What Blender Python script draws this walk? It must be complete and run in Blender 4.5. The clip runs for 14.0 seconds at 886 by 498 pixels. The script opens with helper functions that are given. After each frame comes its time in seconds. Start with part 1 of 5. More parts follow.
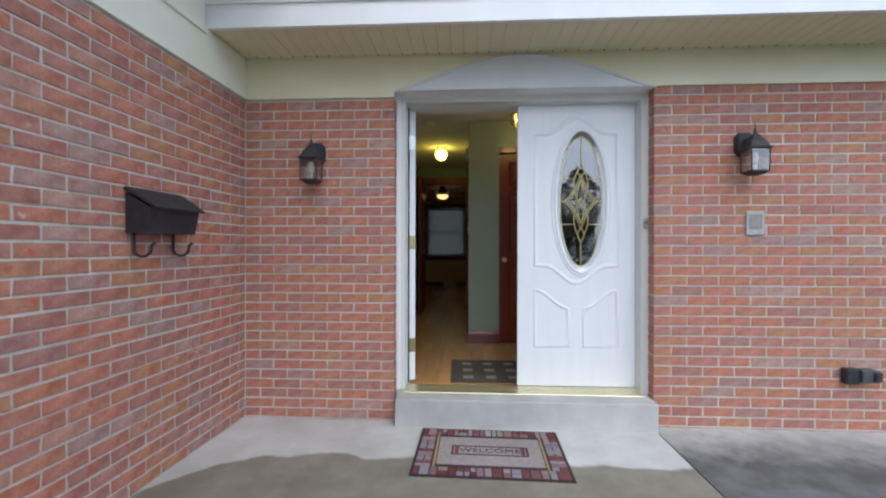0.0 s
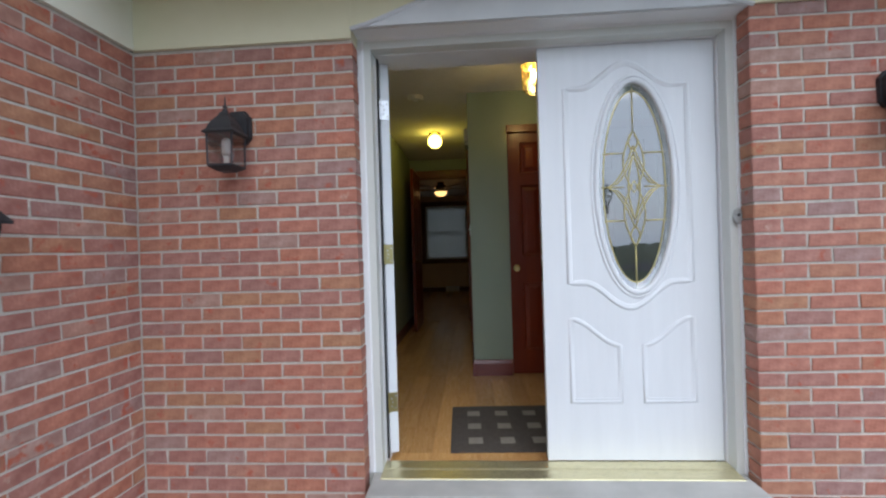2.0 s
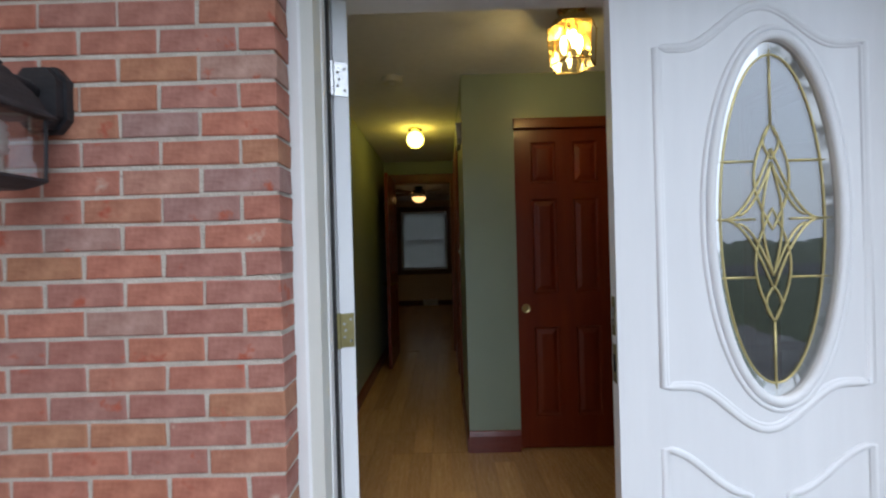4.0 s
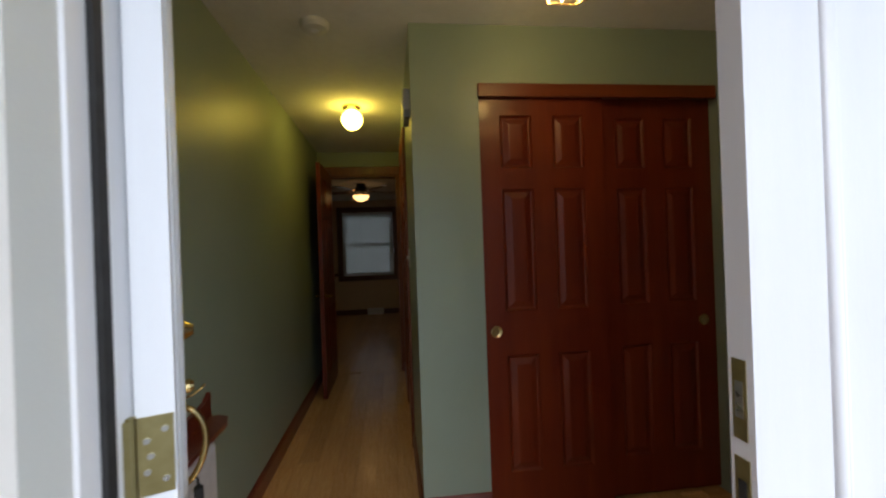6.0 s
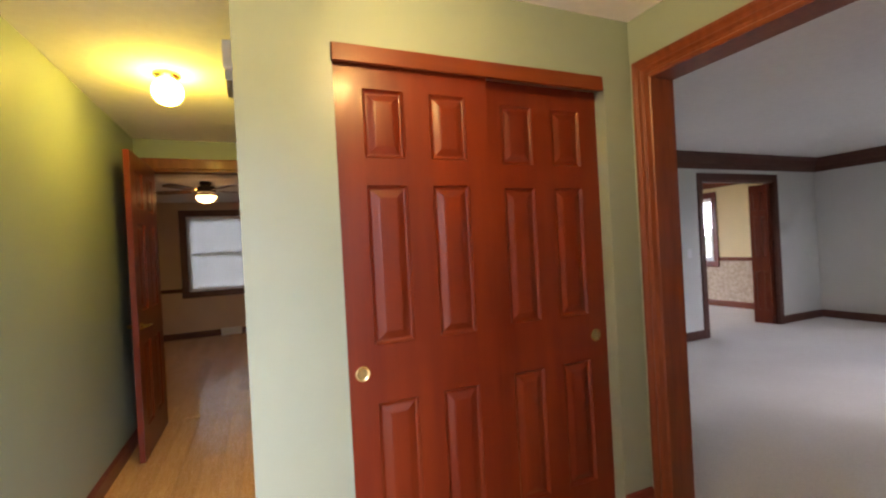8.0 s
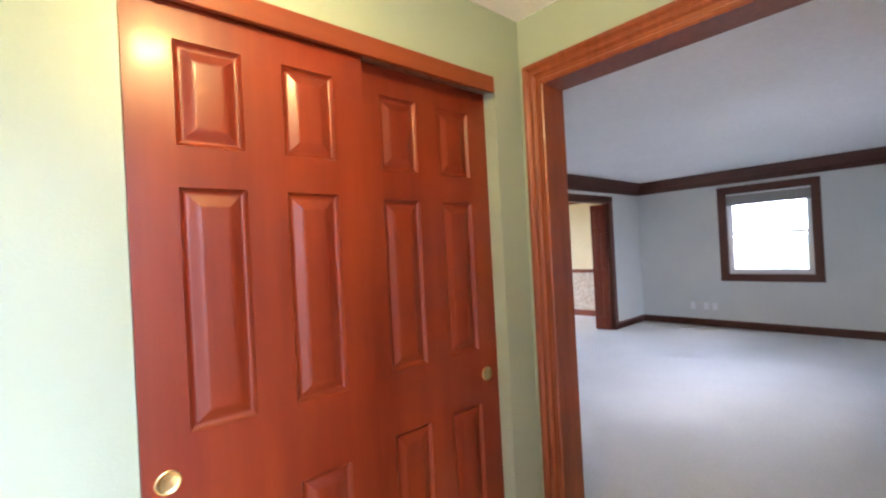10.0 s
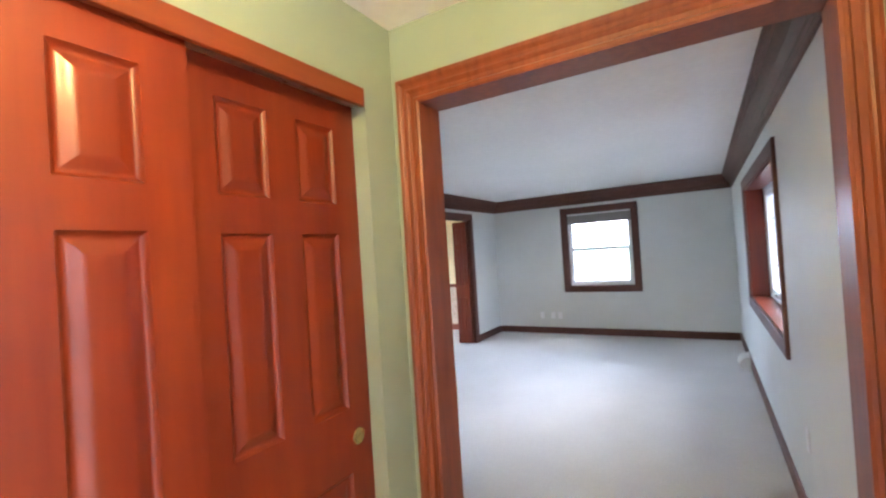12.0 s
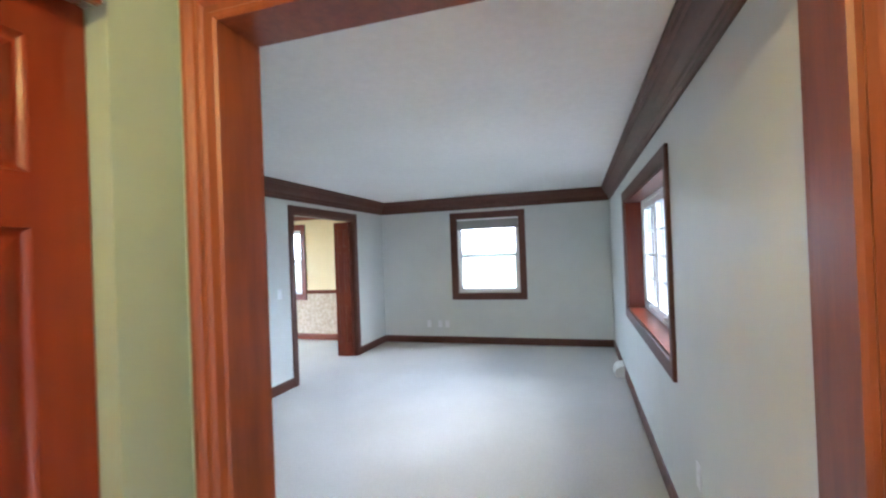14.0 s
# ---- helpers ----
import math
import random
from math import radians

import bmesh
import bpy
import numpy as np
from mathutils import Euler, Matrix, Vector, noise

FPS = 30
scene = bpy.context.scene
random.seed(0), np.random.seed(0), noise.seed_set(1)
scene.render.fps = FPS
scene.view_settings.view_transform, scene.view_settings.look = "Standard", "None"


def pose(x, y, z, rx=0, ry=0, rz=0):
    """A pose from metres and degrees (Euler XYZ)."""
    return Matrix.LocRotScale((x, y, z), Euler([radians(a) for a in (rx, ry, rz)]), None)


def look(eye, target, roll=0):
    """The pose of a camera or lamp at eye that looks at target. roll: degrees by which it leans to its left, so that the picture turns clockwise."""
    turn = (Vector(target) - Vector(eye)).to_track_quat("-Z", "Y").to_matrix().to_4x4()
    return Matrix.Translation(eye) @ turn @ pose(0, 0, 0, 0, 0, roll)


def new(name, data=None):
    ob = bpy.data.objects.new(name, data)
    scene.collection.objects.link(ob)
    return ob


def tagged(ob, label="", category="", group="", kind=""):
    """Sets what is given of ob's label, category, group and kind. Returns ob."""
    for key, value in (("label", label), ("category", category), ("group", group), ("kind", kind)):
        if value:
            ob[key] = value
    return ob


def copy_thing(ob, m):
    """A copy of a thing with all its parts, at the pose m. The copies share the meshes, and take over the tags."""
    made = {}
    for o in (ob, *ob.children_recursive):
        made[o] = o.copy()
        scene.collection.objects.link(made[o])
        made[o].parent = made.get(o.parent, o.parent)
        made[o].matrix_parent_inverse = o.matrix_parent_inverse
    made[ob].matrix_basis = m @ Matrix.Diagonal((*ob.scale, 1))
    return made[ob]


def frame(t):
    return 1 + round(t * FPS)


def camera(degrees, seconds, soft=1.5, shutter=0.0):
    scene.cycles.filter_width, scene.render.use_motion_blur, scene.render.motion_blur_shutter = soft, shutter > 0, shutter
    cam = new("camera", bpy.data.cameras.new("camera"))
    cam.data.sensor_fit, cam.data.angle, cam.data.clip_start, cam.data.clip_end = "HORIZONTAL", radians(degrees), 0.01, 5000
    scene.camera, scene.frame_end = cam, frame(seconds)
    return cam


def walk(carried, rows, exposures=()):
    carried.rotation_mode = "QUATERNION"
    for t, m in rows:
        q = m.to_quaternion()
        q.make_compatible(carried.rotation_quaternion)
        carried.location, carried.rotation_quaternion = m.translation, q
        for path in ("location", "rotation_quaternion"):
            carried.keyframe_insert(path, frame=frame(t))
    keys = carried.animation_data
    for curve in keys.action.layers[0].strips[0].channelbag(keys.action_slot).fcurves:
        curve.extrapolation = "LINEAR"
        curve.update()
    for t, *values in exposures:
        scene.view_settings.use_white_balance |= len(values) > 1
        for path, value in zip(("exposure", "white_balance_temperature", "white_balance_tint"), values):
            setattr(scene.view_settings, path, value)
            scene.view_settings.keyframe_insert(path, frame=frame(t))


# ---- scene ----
cam = camera(90.9, 14.0, 2.2, 0.4)
SKY, GLOBE, BULB, BOWL = 0.15, 9.5, 48, 1.6
PATH = [
    (0, (-0.383, -2.994, 1.252), (-0.495, -0.997, 1.251), 0.1),
    (0.5, (-0.315, -2.78, 1.227), (-0.474, -0.787, 1.247), 0.0),
    (1, (-0.281, -2.532, 1.262), (-0.46, -0.541, 1.267), -0.6),
    (1.5, (-0.32, -2.255, 1.294), (-0.467, -0.261, 1.29), -1.2),
    (2, (-0.37, -1.98, 1.323), (-0.498, 0.015, 1.319), -1.7),
    (2.2, (-0.386, -1.883, 1.334), (-0.505, 0.114, 1.33), -1.9),
    (4.5, (-0.505, -0.842, 1.56), (-0.485, 1.158, 1.555), -1.5),
    (5, (-0.482, -0.671, 1.558), (-0.428, 1.328, 1.555), -1.8),
    (5.5, (-0.494, -0.486, 1.553), (-0.368, 1.51, 1.553), -2.0),
    (6, (-0.486, -0.333, 1.55), (-0.251, 1.653, 1.551), -2.0),
    (6.5, (-0.466, -0.199, 1.556), (-0.093, 1.766, 1.547), -2.5),
    (7, (-0.409, -0.047, 1.589), (0.102, 1.886, 1.576), -2.7),
    (7.5, (-0.362, 0.055, 1.578), (0.28, 1.949, 1.573), -2.8),
    (8, (-0.316, 0.153, 1.583), (0.458, 1.997, 1.58), -3.1),
    (8.2, (-0.297, 0.179, 1.581), (0.531, 1.999, 1.581), -3.1),
    (10.5, (-0.112, 0.639, 1.685), (1.323, 2.032, 1.684), -3.2),
    (11, (-0.069, 0.697, 1.726), (1.475, 1.968, 1.716), -3.4),
    (11.5, (-0.026, 0.723, 1.737), (1.605, 1.88, 1.749), -3.4),
    (12, (0.01, 0.736, 1.743), (1.726, 1.763, 1.767), -3.7),
    (12.5, (0.076, 0.754, 1.752), (1.86, 1.657, 1.764), -3.6),
    (13, (0.182, 0.813, 1.744), (2.022, 1.595, 1.754), -3.2),
    (14, (0.564, 0.84, 1.76), (2.476, 1.427, 1.772), -2.2),
]
EXPOSURES = [(0.0, 0.46, 6150, 9), (2.2, 0.46, 6150, 9), (5.0, 0.56, 6200, 9), (5.5, 0.68, 6250, 9), (6.0, 1.0, 6350, 11), (6.5, 2.0, 6850, 18), (7.0, 2.8, 7300, 26), (7.5, 3.15, 7250, 27), (8.2, 3.45, 6600, 24), (10.5, 4.4, 5750, 20), (11.5, 4.5, 5800, 18), (12.5, 4.52, 5750, 14), (14.0, 4.45, 5700, 10)]
walk(cam, [(t, look(eye, target, roll)) for t, eye, target, roll in PATH], EXPOSURES)

# world, sun and exposure
world = bpy.data.worlds.new("sky")
scene.world = world
world.use_nodes = True
wn = world.node_tree.nodes
sky = wn.new("ShaderNodeTexSky")
sky.sky_type, sky.sun_disc = 'NISHITA', False
sky.sun_elevation, sky.sun_rotation = radians(52), radians(166)
sky.air_density, sky.dust_density, sky.ozone_density = 1.0, 4.0, 1.0
veil = wn.new("ShaderNodeMixRGB")
veil.inputs["Fac"].default_value = 0.75
veil.inputs[2].default_value = (7.0, 8.0, 9.5, 1)
world.node_tree.links.new(sky.outputs[0], veil.inputs[1])
world.node_tree.links.new(veil.outputs[0], wn["Background"].inputs["Color"])
wn["Background"].inputs["Strength"].default_value = SKY

sun = new("sun", bpy.data.lights.new("sun", "SUN"))
sun.data.energy, sun.data.angle, sun.data.color = 0.7, radians(70), (1, 0.96, 0.9)
sun.matrix_world = look((2.5, -10, 13), (0, 0, 0))


# ---------- material helpers ----------
def socket(nt, a, b):
    nt.links.new(a, b)


def surface(name, dark, light, scale=8.0, rough=0.6, bump=0.1, metal=0.0, stretch=(1, 1, 1), fine=60.0, spec=0.5,
            stain=0.25, rough_var=0.1, coat=0.0, pick=None, ramp=None):
    """Two scales of variation over object space. pick: 'object' or 'island' shifts the colour piece by piece along ramp."""
    m = bpy.data.materials.new(name)
    m.use_nodes = True
    nt = m.node_tree
    n = nt.nodes
    p = n["Principled BSDF"]
    tc = n.new("ShaderNodeTexCoord")
    mp = n.new("ShaderNodeMapping")
    mp.inputs["Scale"].default_value = stretch
    socket(nt, tc.outputs["Object"], mp.inputs["Vector"])
    a = n.new("ShaderNodeTexNoise")
    a.inputs["Scale"].default_value, a.inputs["Detail"].default_value, a.inputs["Roughness"].default_value = scale, 5, 0.6
    b = n.new("ShaderNodeTexNoise")
    b.inputs["Scale"].default_value, b.inputs["Detail"].default_value = fine, 3
    big = n.new("ShaderNodeTexNoise")
    big.inputs["Scale"].default_value, big.inputs["Detail"].default_value = 1.3, 3
    for t in (a, b):
        socket(nt, mp.outputs[0], t.inputs["Vector"])
    socket(nt, tc.outputs["Object"], big.inputs["Vector"])
    mix = n.new("ShaderNodeMixRGB")
    mix.inputs[1].default_value, mix.inputs[2].default_value = (*dark, 1), (*light, 1)
    cr = n.new("ShaderNodeMapRange")
    cr.inputs["From Min"].default_value, cr.inputs["From Max"].default_value = 0.3, 0.7
    socket(nt, a.outputs["Fac"], cr.inputs["Value"])
    socket(nt, cr.outputs[0], mix.inputs["Fac"])
    colour = mix.outputs[0]
    if pick:
        if pick == "object":
            src = n.new("ShaderNodeObjectInfo").outputs["Random"]
        else:
            src = n.new("ShaderNodeNewGeometry").outputs["Random Per Island"]
        rp = n.new("ShaderNodeValToRGB")
        while len(rp.color_ramp.elements) < len(ramp):
            rp.color_ramp.elements.new(0.5)
        for e, (pos, c) in zip(rp.color_ramp.elements, ramp):
            e.position, e.color = pos, (*c, 1)
        socket(nt, src, rp.inputs[0])
        mul = n.new("ShaderNodeMixRGB")
        mul.blend_type = 'MULTIPLY'
        mul.inputs["Fac"].default_value = 1
        socket(nt, colour, mul.inputs[1])
        socket(nt, rp.outputs[0], mul.inputs[2])
        colour = mul.outputs[0]
    if stain:
        st = n.new("ShaderNodeMixRGB")
        st.blend_type = 'MULTIPLY'
        mr = n.new("ShaderNodeMapRange")
        mr.inputs["From Min"].default_value, mr.inputs["From Max"].default_value = 0.25, 0.75
        mr.inputs["To Min"].default_value, mr.inputs["To Max"].default_value = 1 - stain, 1
        socket(nt, big.outputs["Fac"], mr.inputs["Value"])
        st.inputs["Fac"].default_value = 1
        socket(nt, colour, st.inputs[1])
        socket(nt, mr.outputs[0], st.inputs[2])
        colour = st.outputs[0]
    socket(nt, colour, p.inputs["Base Color"])
    rr = n.new("ShaderNodeMapRange")
    rr.inputs["To Min"].default_value, rr.inputs["To Max"].default_value = max(0.02, rough - rough_var), min(1, rough + rough_var)
    socket(nt, b.outputs["Fac"], rr.inputs["Value"])
    socket(nt, rr.outputs[0], p.inputs["Roughness"])
    p.inputs["Metallic"].default_value = metal
    p.inputs["Specular IOR Level"].default_value = spec
    p.inputs["Coat Weight"].default_value = coat
    p.inputs["Coat Roughness"].default_value = 0.12
    if bump:
        bp = n.new("ShaderNodeBump")
        bp.inputs["Strength"].default_value, bp.inputs["Distance"].default_value = bump, 0.01
        add = n.new("ShaderNodeMath")
        socket(nt, a.outputs["Fac"], add.inputs[0])
        socket(nt, b.outputs["Fac"], add.inputs[1])
        socket(nt, add.outputs[0], bp.inputs["Height"])
        socket(nt, bp.outputs[0], p.inputs["Normal"])
    return m


def glowing(name, colour, strength):
    m = bpy.data.materials.new(name)
    m.use_nodes = True
    p = m.node_tree.nodes["Principled BSDF"]
    p.inputs["Base Color"].default_value = (*colour, 1)
    p.inputs["Emission Color"].default_value = (*colour, 1)
    p.inputs["Emission Strength"].default_value = strength
    return m


def glass(name, colour=(1, 1, 1), rough=0.0, see=0.85, wavy=0.0):
    """Thin pane: part clear, part glossy."""
    m = bpy.data.materials.new(name)
    m.use_nodes = True
    nt = m.node_tree
    n = nt.nodes
    out = n["Material Output"]
    tr = n.new("ShaderNodeBsdfTransparent")
    tr.inputs[0].default_value = (*colour, 1)
    gl = n.new("ShaderNodeBsdfGlossy")
    gl.inputs["Roughness"].default_value = rough
    mix = n.new("ShaderNodeMixShader")
    fr = n.new("ShaderNodeFresnel")
    fr.inputs["IOR"].default_value = 1.5
    mr = n.new("ShaderNodeMapRange")
    mr.inputs["To Min"].default_value, mr.inputs["To Max"].default_value = 1 - see, 1
    socket(nt, fr.outputs[0], mr.inputs["Value"])
    socket(nt, mr.outputs[0], mix.inputs[0])
    socket(nt, tr.outputs[0], mix.inputs[1])
    socket(nt, gl.outputs[0], mix.inputs[2])
    socket(nt, mix.outputs[0], out.inputs[0])
    if wavy:
        no = n.new("ShaderNodeTexNoise")
        no.inputs["Scale"].default_value = 9
        tc = n.new("ShaderNodeTexCoord")
        bp = n.new("ShaderNodeBump")
        bp.inputs["Strength"].default_value, bp.inputs["Distance"].default_value = wavy, 0.01
        socket(nt, tc.outputs["Object"], no.inputs["Vector"])
        socket(nt, no.outputs["Fac"], bp.inputs["Height"])
        socket(nt, bp.outputs[0], gl.inputs["Normal"])
    return m


BRICK_RAMP = [(0.0, (0.90, 0.80, 0.84)), (0.14, (1.0, 0.95, 1.0)), (0.30, (1.14, 0.92, 0.82)), (0.46, (1.04, 0.88, 0.84)),
              (0.60, (1.04, 1.04, 0.78)), (0.72, (1.10, 0.88, 0.74)), (0.83, (1.05, 1.30, 1.38)), (0.91, (0.86, 1.05, 1.26)), (1.0, (0.92, 0.76, 0.74))]
brick_m = surface("brick_clay", (0.32, 0.134, 0.102), (0.535, 0.285, 0.22), 16, 0.85, 0.28, fine=70, stain=0.2, pick="object", ramp=BRICK_RAMP)
brick_far = surface("brick_clay_far", (0.32, 0.134, 0.102), (0.535, 0.285, 0.22), 16, 0.85, 0.28, fine=70, stain=0.2, pick="island", ramp=BRICK_RAMP)


def chipped(m, colour, low, high, scale):
    """Chips and smears of another clay colour over a brick."""
    nt = m.node_tree
    p = nt.nodes["Principled BSDF"]
    tc, no = nt.nodes.new("ShaderNodeTexCoord"), nt.nodes.new("ShaderNodeTexNoise")
    geo = nt.nodes.new("ShaderNodeNewGeometry")
    no.inputs["Scale"].default_value, no.inputs["Detail"].default_value, no.inputs["Roughness"].default_value = scale, 4, 0.65
    nt.links.new(geo.outputs["Position"], no.inputs["Vector"])
    mr, mx = nt.nodes.new("ShaderNodeMapRange"), nt.nodes.new("ShaderNodeMixRGB")
    mr.inputs["From Min"].default_value, mr.inputs["From Max"].default_value = low, high
    mx.inputs[2].default_value = (*colour, 1)
    nt.links.new(no.outputs["Fac"], mr.inputs["Value"])
    nt.links.new(mr.outputs[0], mx.inputs["Fac"])
    nt.links.new(p.inputs["Base Color"].links[0].from_socket, mx.inputs[1])
    nt.links.new(mx.outputs[0], p.inputs["Base Color"])


for bm_ in (brick_m, brick_far):
    chipped(bm_, (0.40, 0.105, 0.062), 0.60, 0.67, 12)
    chipped(bm_, (0.56, 0.43, 0.35), 0.66, 0.76, 9)
mortar = surface("mortar", (0.55, 0.525, 0.465), (0.72, 0.685, 0.62), 30, 0.95, 0.6, fine=200)
concrete = surface("concrete", (0.47, 0.47, 0.455), (0.58, 0.58, 0.565), 5, 0.85, 0.25, fine=150, stain=0.25)
def damp_concrete(name, dry, wet, tint, wobble, scale):
    """Concrete with a damp stain that ends in an uneven line, further out beside the wing; dry and wet set how soft the line is."""
    m = surface(name, (0.50, 0.495, 0.475), (0.63, 0.625, 0.605), 5, 0.85, 0.25, fine=150, stain=0.2)
    nt = m.node_tree
    q = nt.nodes
    qp = q["Principled BSDF"]
    qc = q.new("ShaderNodeTexCoord")
    qs = q.new("ShaderNodeSeparateXYZ")
    socket(nt, qc.outputs["Object"], qs.inputs[0])

    def maths(op, x, y, z=None):
        k = q.new("ShaderNodeMath")
        k.operation = op
        for i, v in enumerate((x, y, z)):
            if v is None:
                continue
            if isinstance(v, (int, float)):
                k.inputs[i].default_value = v
            else:
                socket(nt, v, k.inputs[i])
        return k.outputs[0]

    def noise(sc, detail):
        k = q.new("ShaderNodeTexNoise")
        k.inputs["Scale"].default_value, k.inputs["Detail"].default_value = sc, detail
        socket(nt, qc.outputs["Object"], k.inputs["Vector"])
        return k.outputs["Fac"]
    bend = maths('MAXIMUM', maths('SUBTRACT', -1.45, qs.outputs["X"]), 0.0)
    edge = maths('MULTIPLY_ADD', maths('MULTIPLY', bend, bend), 1.5, qs.outputs["Y"])
    edge = maths('MULTIPLY_ADD', noise(scale, 7), wobble, edge)
    qr = q.new("ShaderNodeMapRange")
    qr.inputs["From Min"].default_value, qr.inputs["From Max"].default_value = dry, wet
    socket(nt, edge, qr.inputs["Value"])
    # blotches inside the damp part
    spots = q.new("ShaderNodeMapRange")
    spots.inputs["From Min"].default_value, spots.inputs["From Max"].default_value, spots.inputs["To Min"].default_value = 0.30, 0.65, 0.84
    socket(nt, noise(7, 5), spots.inputs["Value"])
    qx = q.new("ShaderNodeMixRGB")
    qx.blend_type = 'MULTIPLY'
    qx.inputs[2].default_value = (*tint, 1)
    old = qp.inputs["Base Color"].links[0].from_socket
    socket(nt, maths('MULTIPLY', qr.outputs[0], spots.outputs[0]), qx.inputs["Fac"])
    socket(nt, old, qx.inputs[1])
    socket(nt, qx.outputs[0], qp.inputs["Base Color"])
    return m


damp_slab = damp_concrete("porch_concrete", -0.36, -0.39, (0.40, 0.365, 0.29), 0.35, 2.2)
old_slab = damp_concrete("porch_concrete_old", 0.24, -0.28, (0.17, 0.17, 0.175), 0.40, 9.0)
white_paint = surface("white_paint", (0.80, 0.81, 0.83), (0.85, 0.86, 0.88), 4, 0.4, 0.03, fine=90, stain=0.06)
door_white = surface("door_white", (0.77, 0.80, 0.84), (0.81, 0.84, 0.88), 3, 0.35, 0.04, fine=80, stain=0.03, stretch=(6, 6, 0.6))
cream = surface("cream_siding", (0.75, 0.72, 0.51), (0.80, 0.77, 0.57), 4, 0.5, 0.03, fine=60, stain=0.08)
soffit_m = surface("soffit_vinyl", (0.70, 0.665, 0.46), (0.76, 0.725, 0.52), 4, 0.5, 0.03, fine=60, stain=0.08)
wing_white = surface("wing_board_paint", (0.78, 0.775, 0.66), (0.83, 0.825, 0.71), 4, 0.45, 0.03, stain=0.06)
grey_white = surface("arch_paint", (0.60, 0.62, 0.65), (0.68, 0.70, 0.73), 4, 0.5, 0.03, stain=0.08)
sage = surface("sage_wall", (0.275, 0.338, 0.272), (0.30, 0.362, 0.292), 2, 0.40, 0.05, fine=160, stain=0.05, spec=0.4)
ceiling_m = surface("ceiling_paint", (0.80, 0.795, 0.78), (0.85, 0.845, 0.83), 20, 0.9, 0.25, fine=140, stain=0.05)
living_m = surface("living_wall", (0.66, 0.68, 0.65), (0.70, 0.72, 0.69), 2, 0.5, 0.05, fine=160, stain=0.05)
tan_m = surface("tan_wall", (0.62, 0.48, 0.35), (0.67, 0.53, 0.39), 2, 0.6, 0.05, fine=160, stain=0.06)
yellow_m = surface("yellow_wall", (0.77, 0.61, 0.34), (0.82, 0.66, 0.39), 2, 0.6, 0.05, fine=160, stain=0.06)
paper_m = surface("floral_wallpaper", (0.42, 0.30, 0.20), (0.66, 0.55, 0.42), 16, 0.7, 0.02, fine=40, stain=0.1)
cherry = surface("cherry_stain", (0.135, 0.0135, 0.0042), (0.200, 0.0290, 0.0060), 1.6, 0.36, 0.0, spec=0.36, fine=30, stretch=(7, 7, 0.5), stain=0.2, rough_var=0.0, coat=0.10)
cherry_h = surface("cherry_stain_flat", (0.145, 0.0240, 0.0070), (0.215, 0.0450, 0.0110), 1.6, 0.36, 0.0, spec=0.36, fine=30, stretch=(0.5, 0.5, 7), stain=0.2, rough_var=0.0, coat=0.10)
casing_m = surface("casing_stain", (0.165, 0.036, 0.013), (0.255, 0.062, 0.020), 4, 0.42, 0.0, spec=0.4, fine=30, stretch=(9, 9, 0.8), stain=0.25, rough_var=0.02, coat=0.05)
trim_m = surface("dark_trim", (0.085, 0.027, 0.017), (0.135, 0.044, 0.026), 6, 0.48, 0.02, fine=40, stretch=(2, 2, 6), stain=0.2, coat=0.0)
oak = surface("oak_floor", (0.56, 0.295, 0.11), (0.72, 0.435, 0.185), 4, 0.26, 0.02, fine=40, stretch=(16, 1.2, 1), stain=0.12, coat=0.35,
              pick="object", ramp=[(0, (0.86, 0.84, 0.82)), (0.5, (1, 1, 1)), (1, (1.1, 1.08, 1.02))])
oak_far = surface("oak_floor_far", (0.56, 0.295, 0.11), (0.72, 0.435, 0.185), 4, 0.26, 0.02, fine=40, stretch=(16, 1.2, 1), stain=0.12, coat=0.35,
                  pick="island", ramp=[(0, (0.86, 0.84, 0.82)), (0.5, (1, 1, 1)), (1, (1.1, 1.08, 1.02))])
carpet = surface("carpet_pile", (0.70, 0.69, 0.66), (0.80, 0.79, 0.76), 90, 0.98, 0.5, fine=380, stain=0.10, spec=0.1)
brass = surface("brass", (0.70, 0.54, 0.24), (0.85, 0.69, 0.35), 20, 0.22, 0.02, metal=1.0, stain=0.15)
old_brass = surface("aged_brass", (0.42, 0.36, 0.16), (0.55, 0.48, 0.24), 25, 0.35, 0.05, metal=1.0, stain=0.3)
sill_metal = surface("gold_sill", (0.72, 0.66, 0.40), (0.84, 0.78, 0.52), 10, 0.30, 0.03, metal=0.8, stain=0.15, stretch=(1, 8, 1))
came_m = surface("gold_came", (0.55, 0.47, 0.20), (0.70, 0.61, 0.30), 20, 0.35, 0.0, metal=0.7, stain=0.1)
steel = surface("steel", (0.55, 0.56, 0.57), (0.68, 0.69, 0.70), 20, 0.3, 0.03, metal=1.0, stain=0.15)
black_m = surface("black_iron", (0.014, 0.0145, 0.018), (0.034, 0.035, 0.043), 25, 0.55, 0.15, fine=120, stain=0.2)
rubber = surface("black_rubber", (0.012, 0.012, 0.012), (0.025, 0.025, 0.025), 25, 0.7, 0.1)
vinyl = surface("white_vinyl", (0.80, 0.81, 0.82), (0.84, 0.85, 0.86), 5, 0.35, 0.02, stain=0.04)
plastic_w = surface("white_plastic", (0.68, 0.67, 0.62), (0.74, 0.73, 0.68), 8, 0.4, 0.02, stain=0.08)
blind_m = surface("blind_slat", (0.58, 0.58, 0.57), (0.66, 0.66, 0.65), 6, 0.5, 0.02, stain=0.05)
lets = blind_m.node_tree.nodes
thin, blend = lets.new("ShaderNodeBsdfTranslucent"), lets.new("ShaderNodeMixShader")
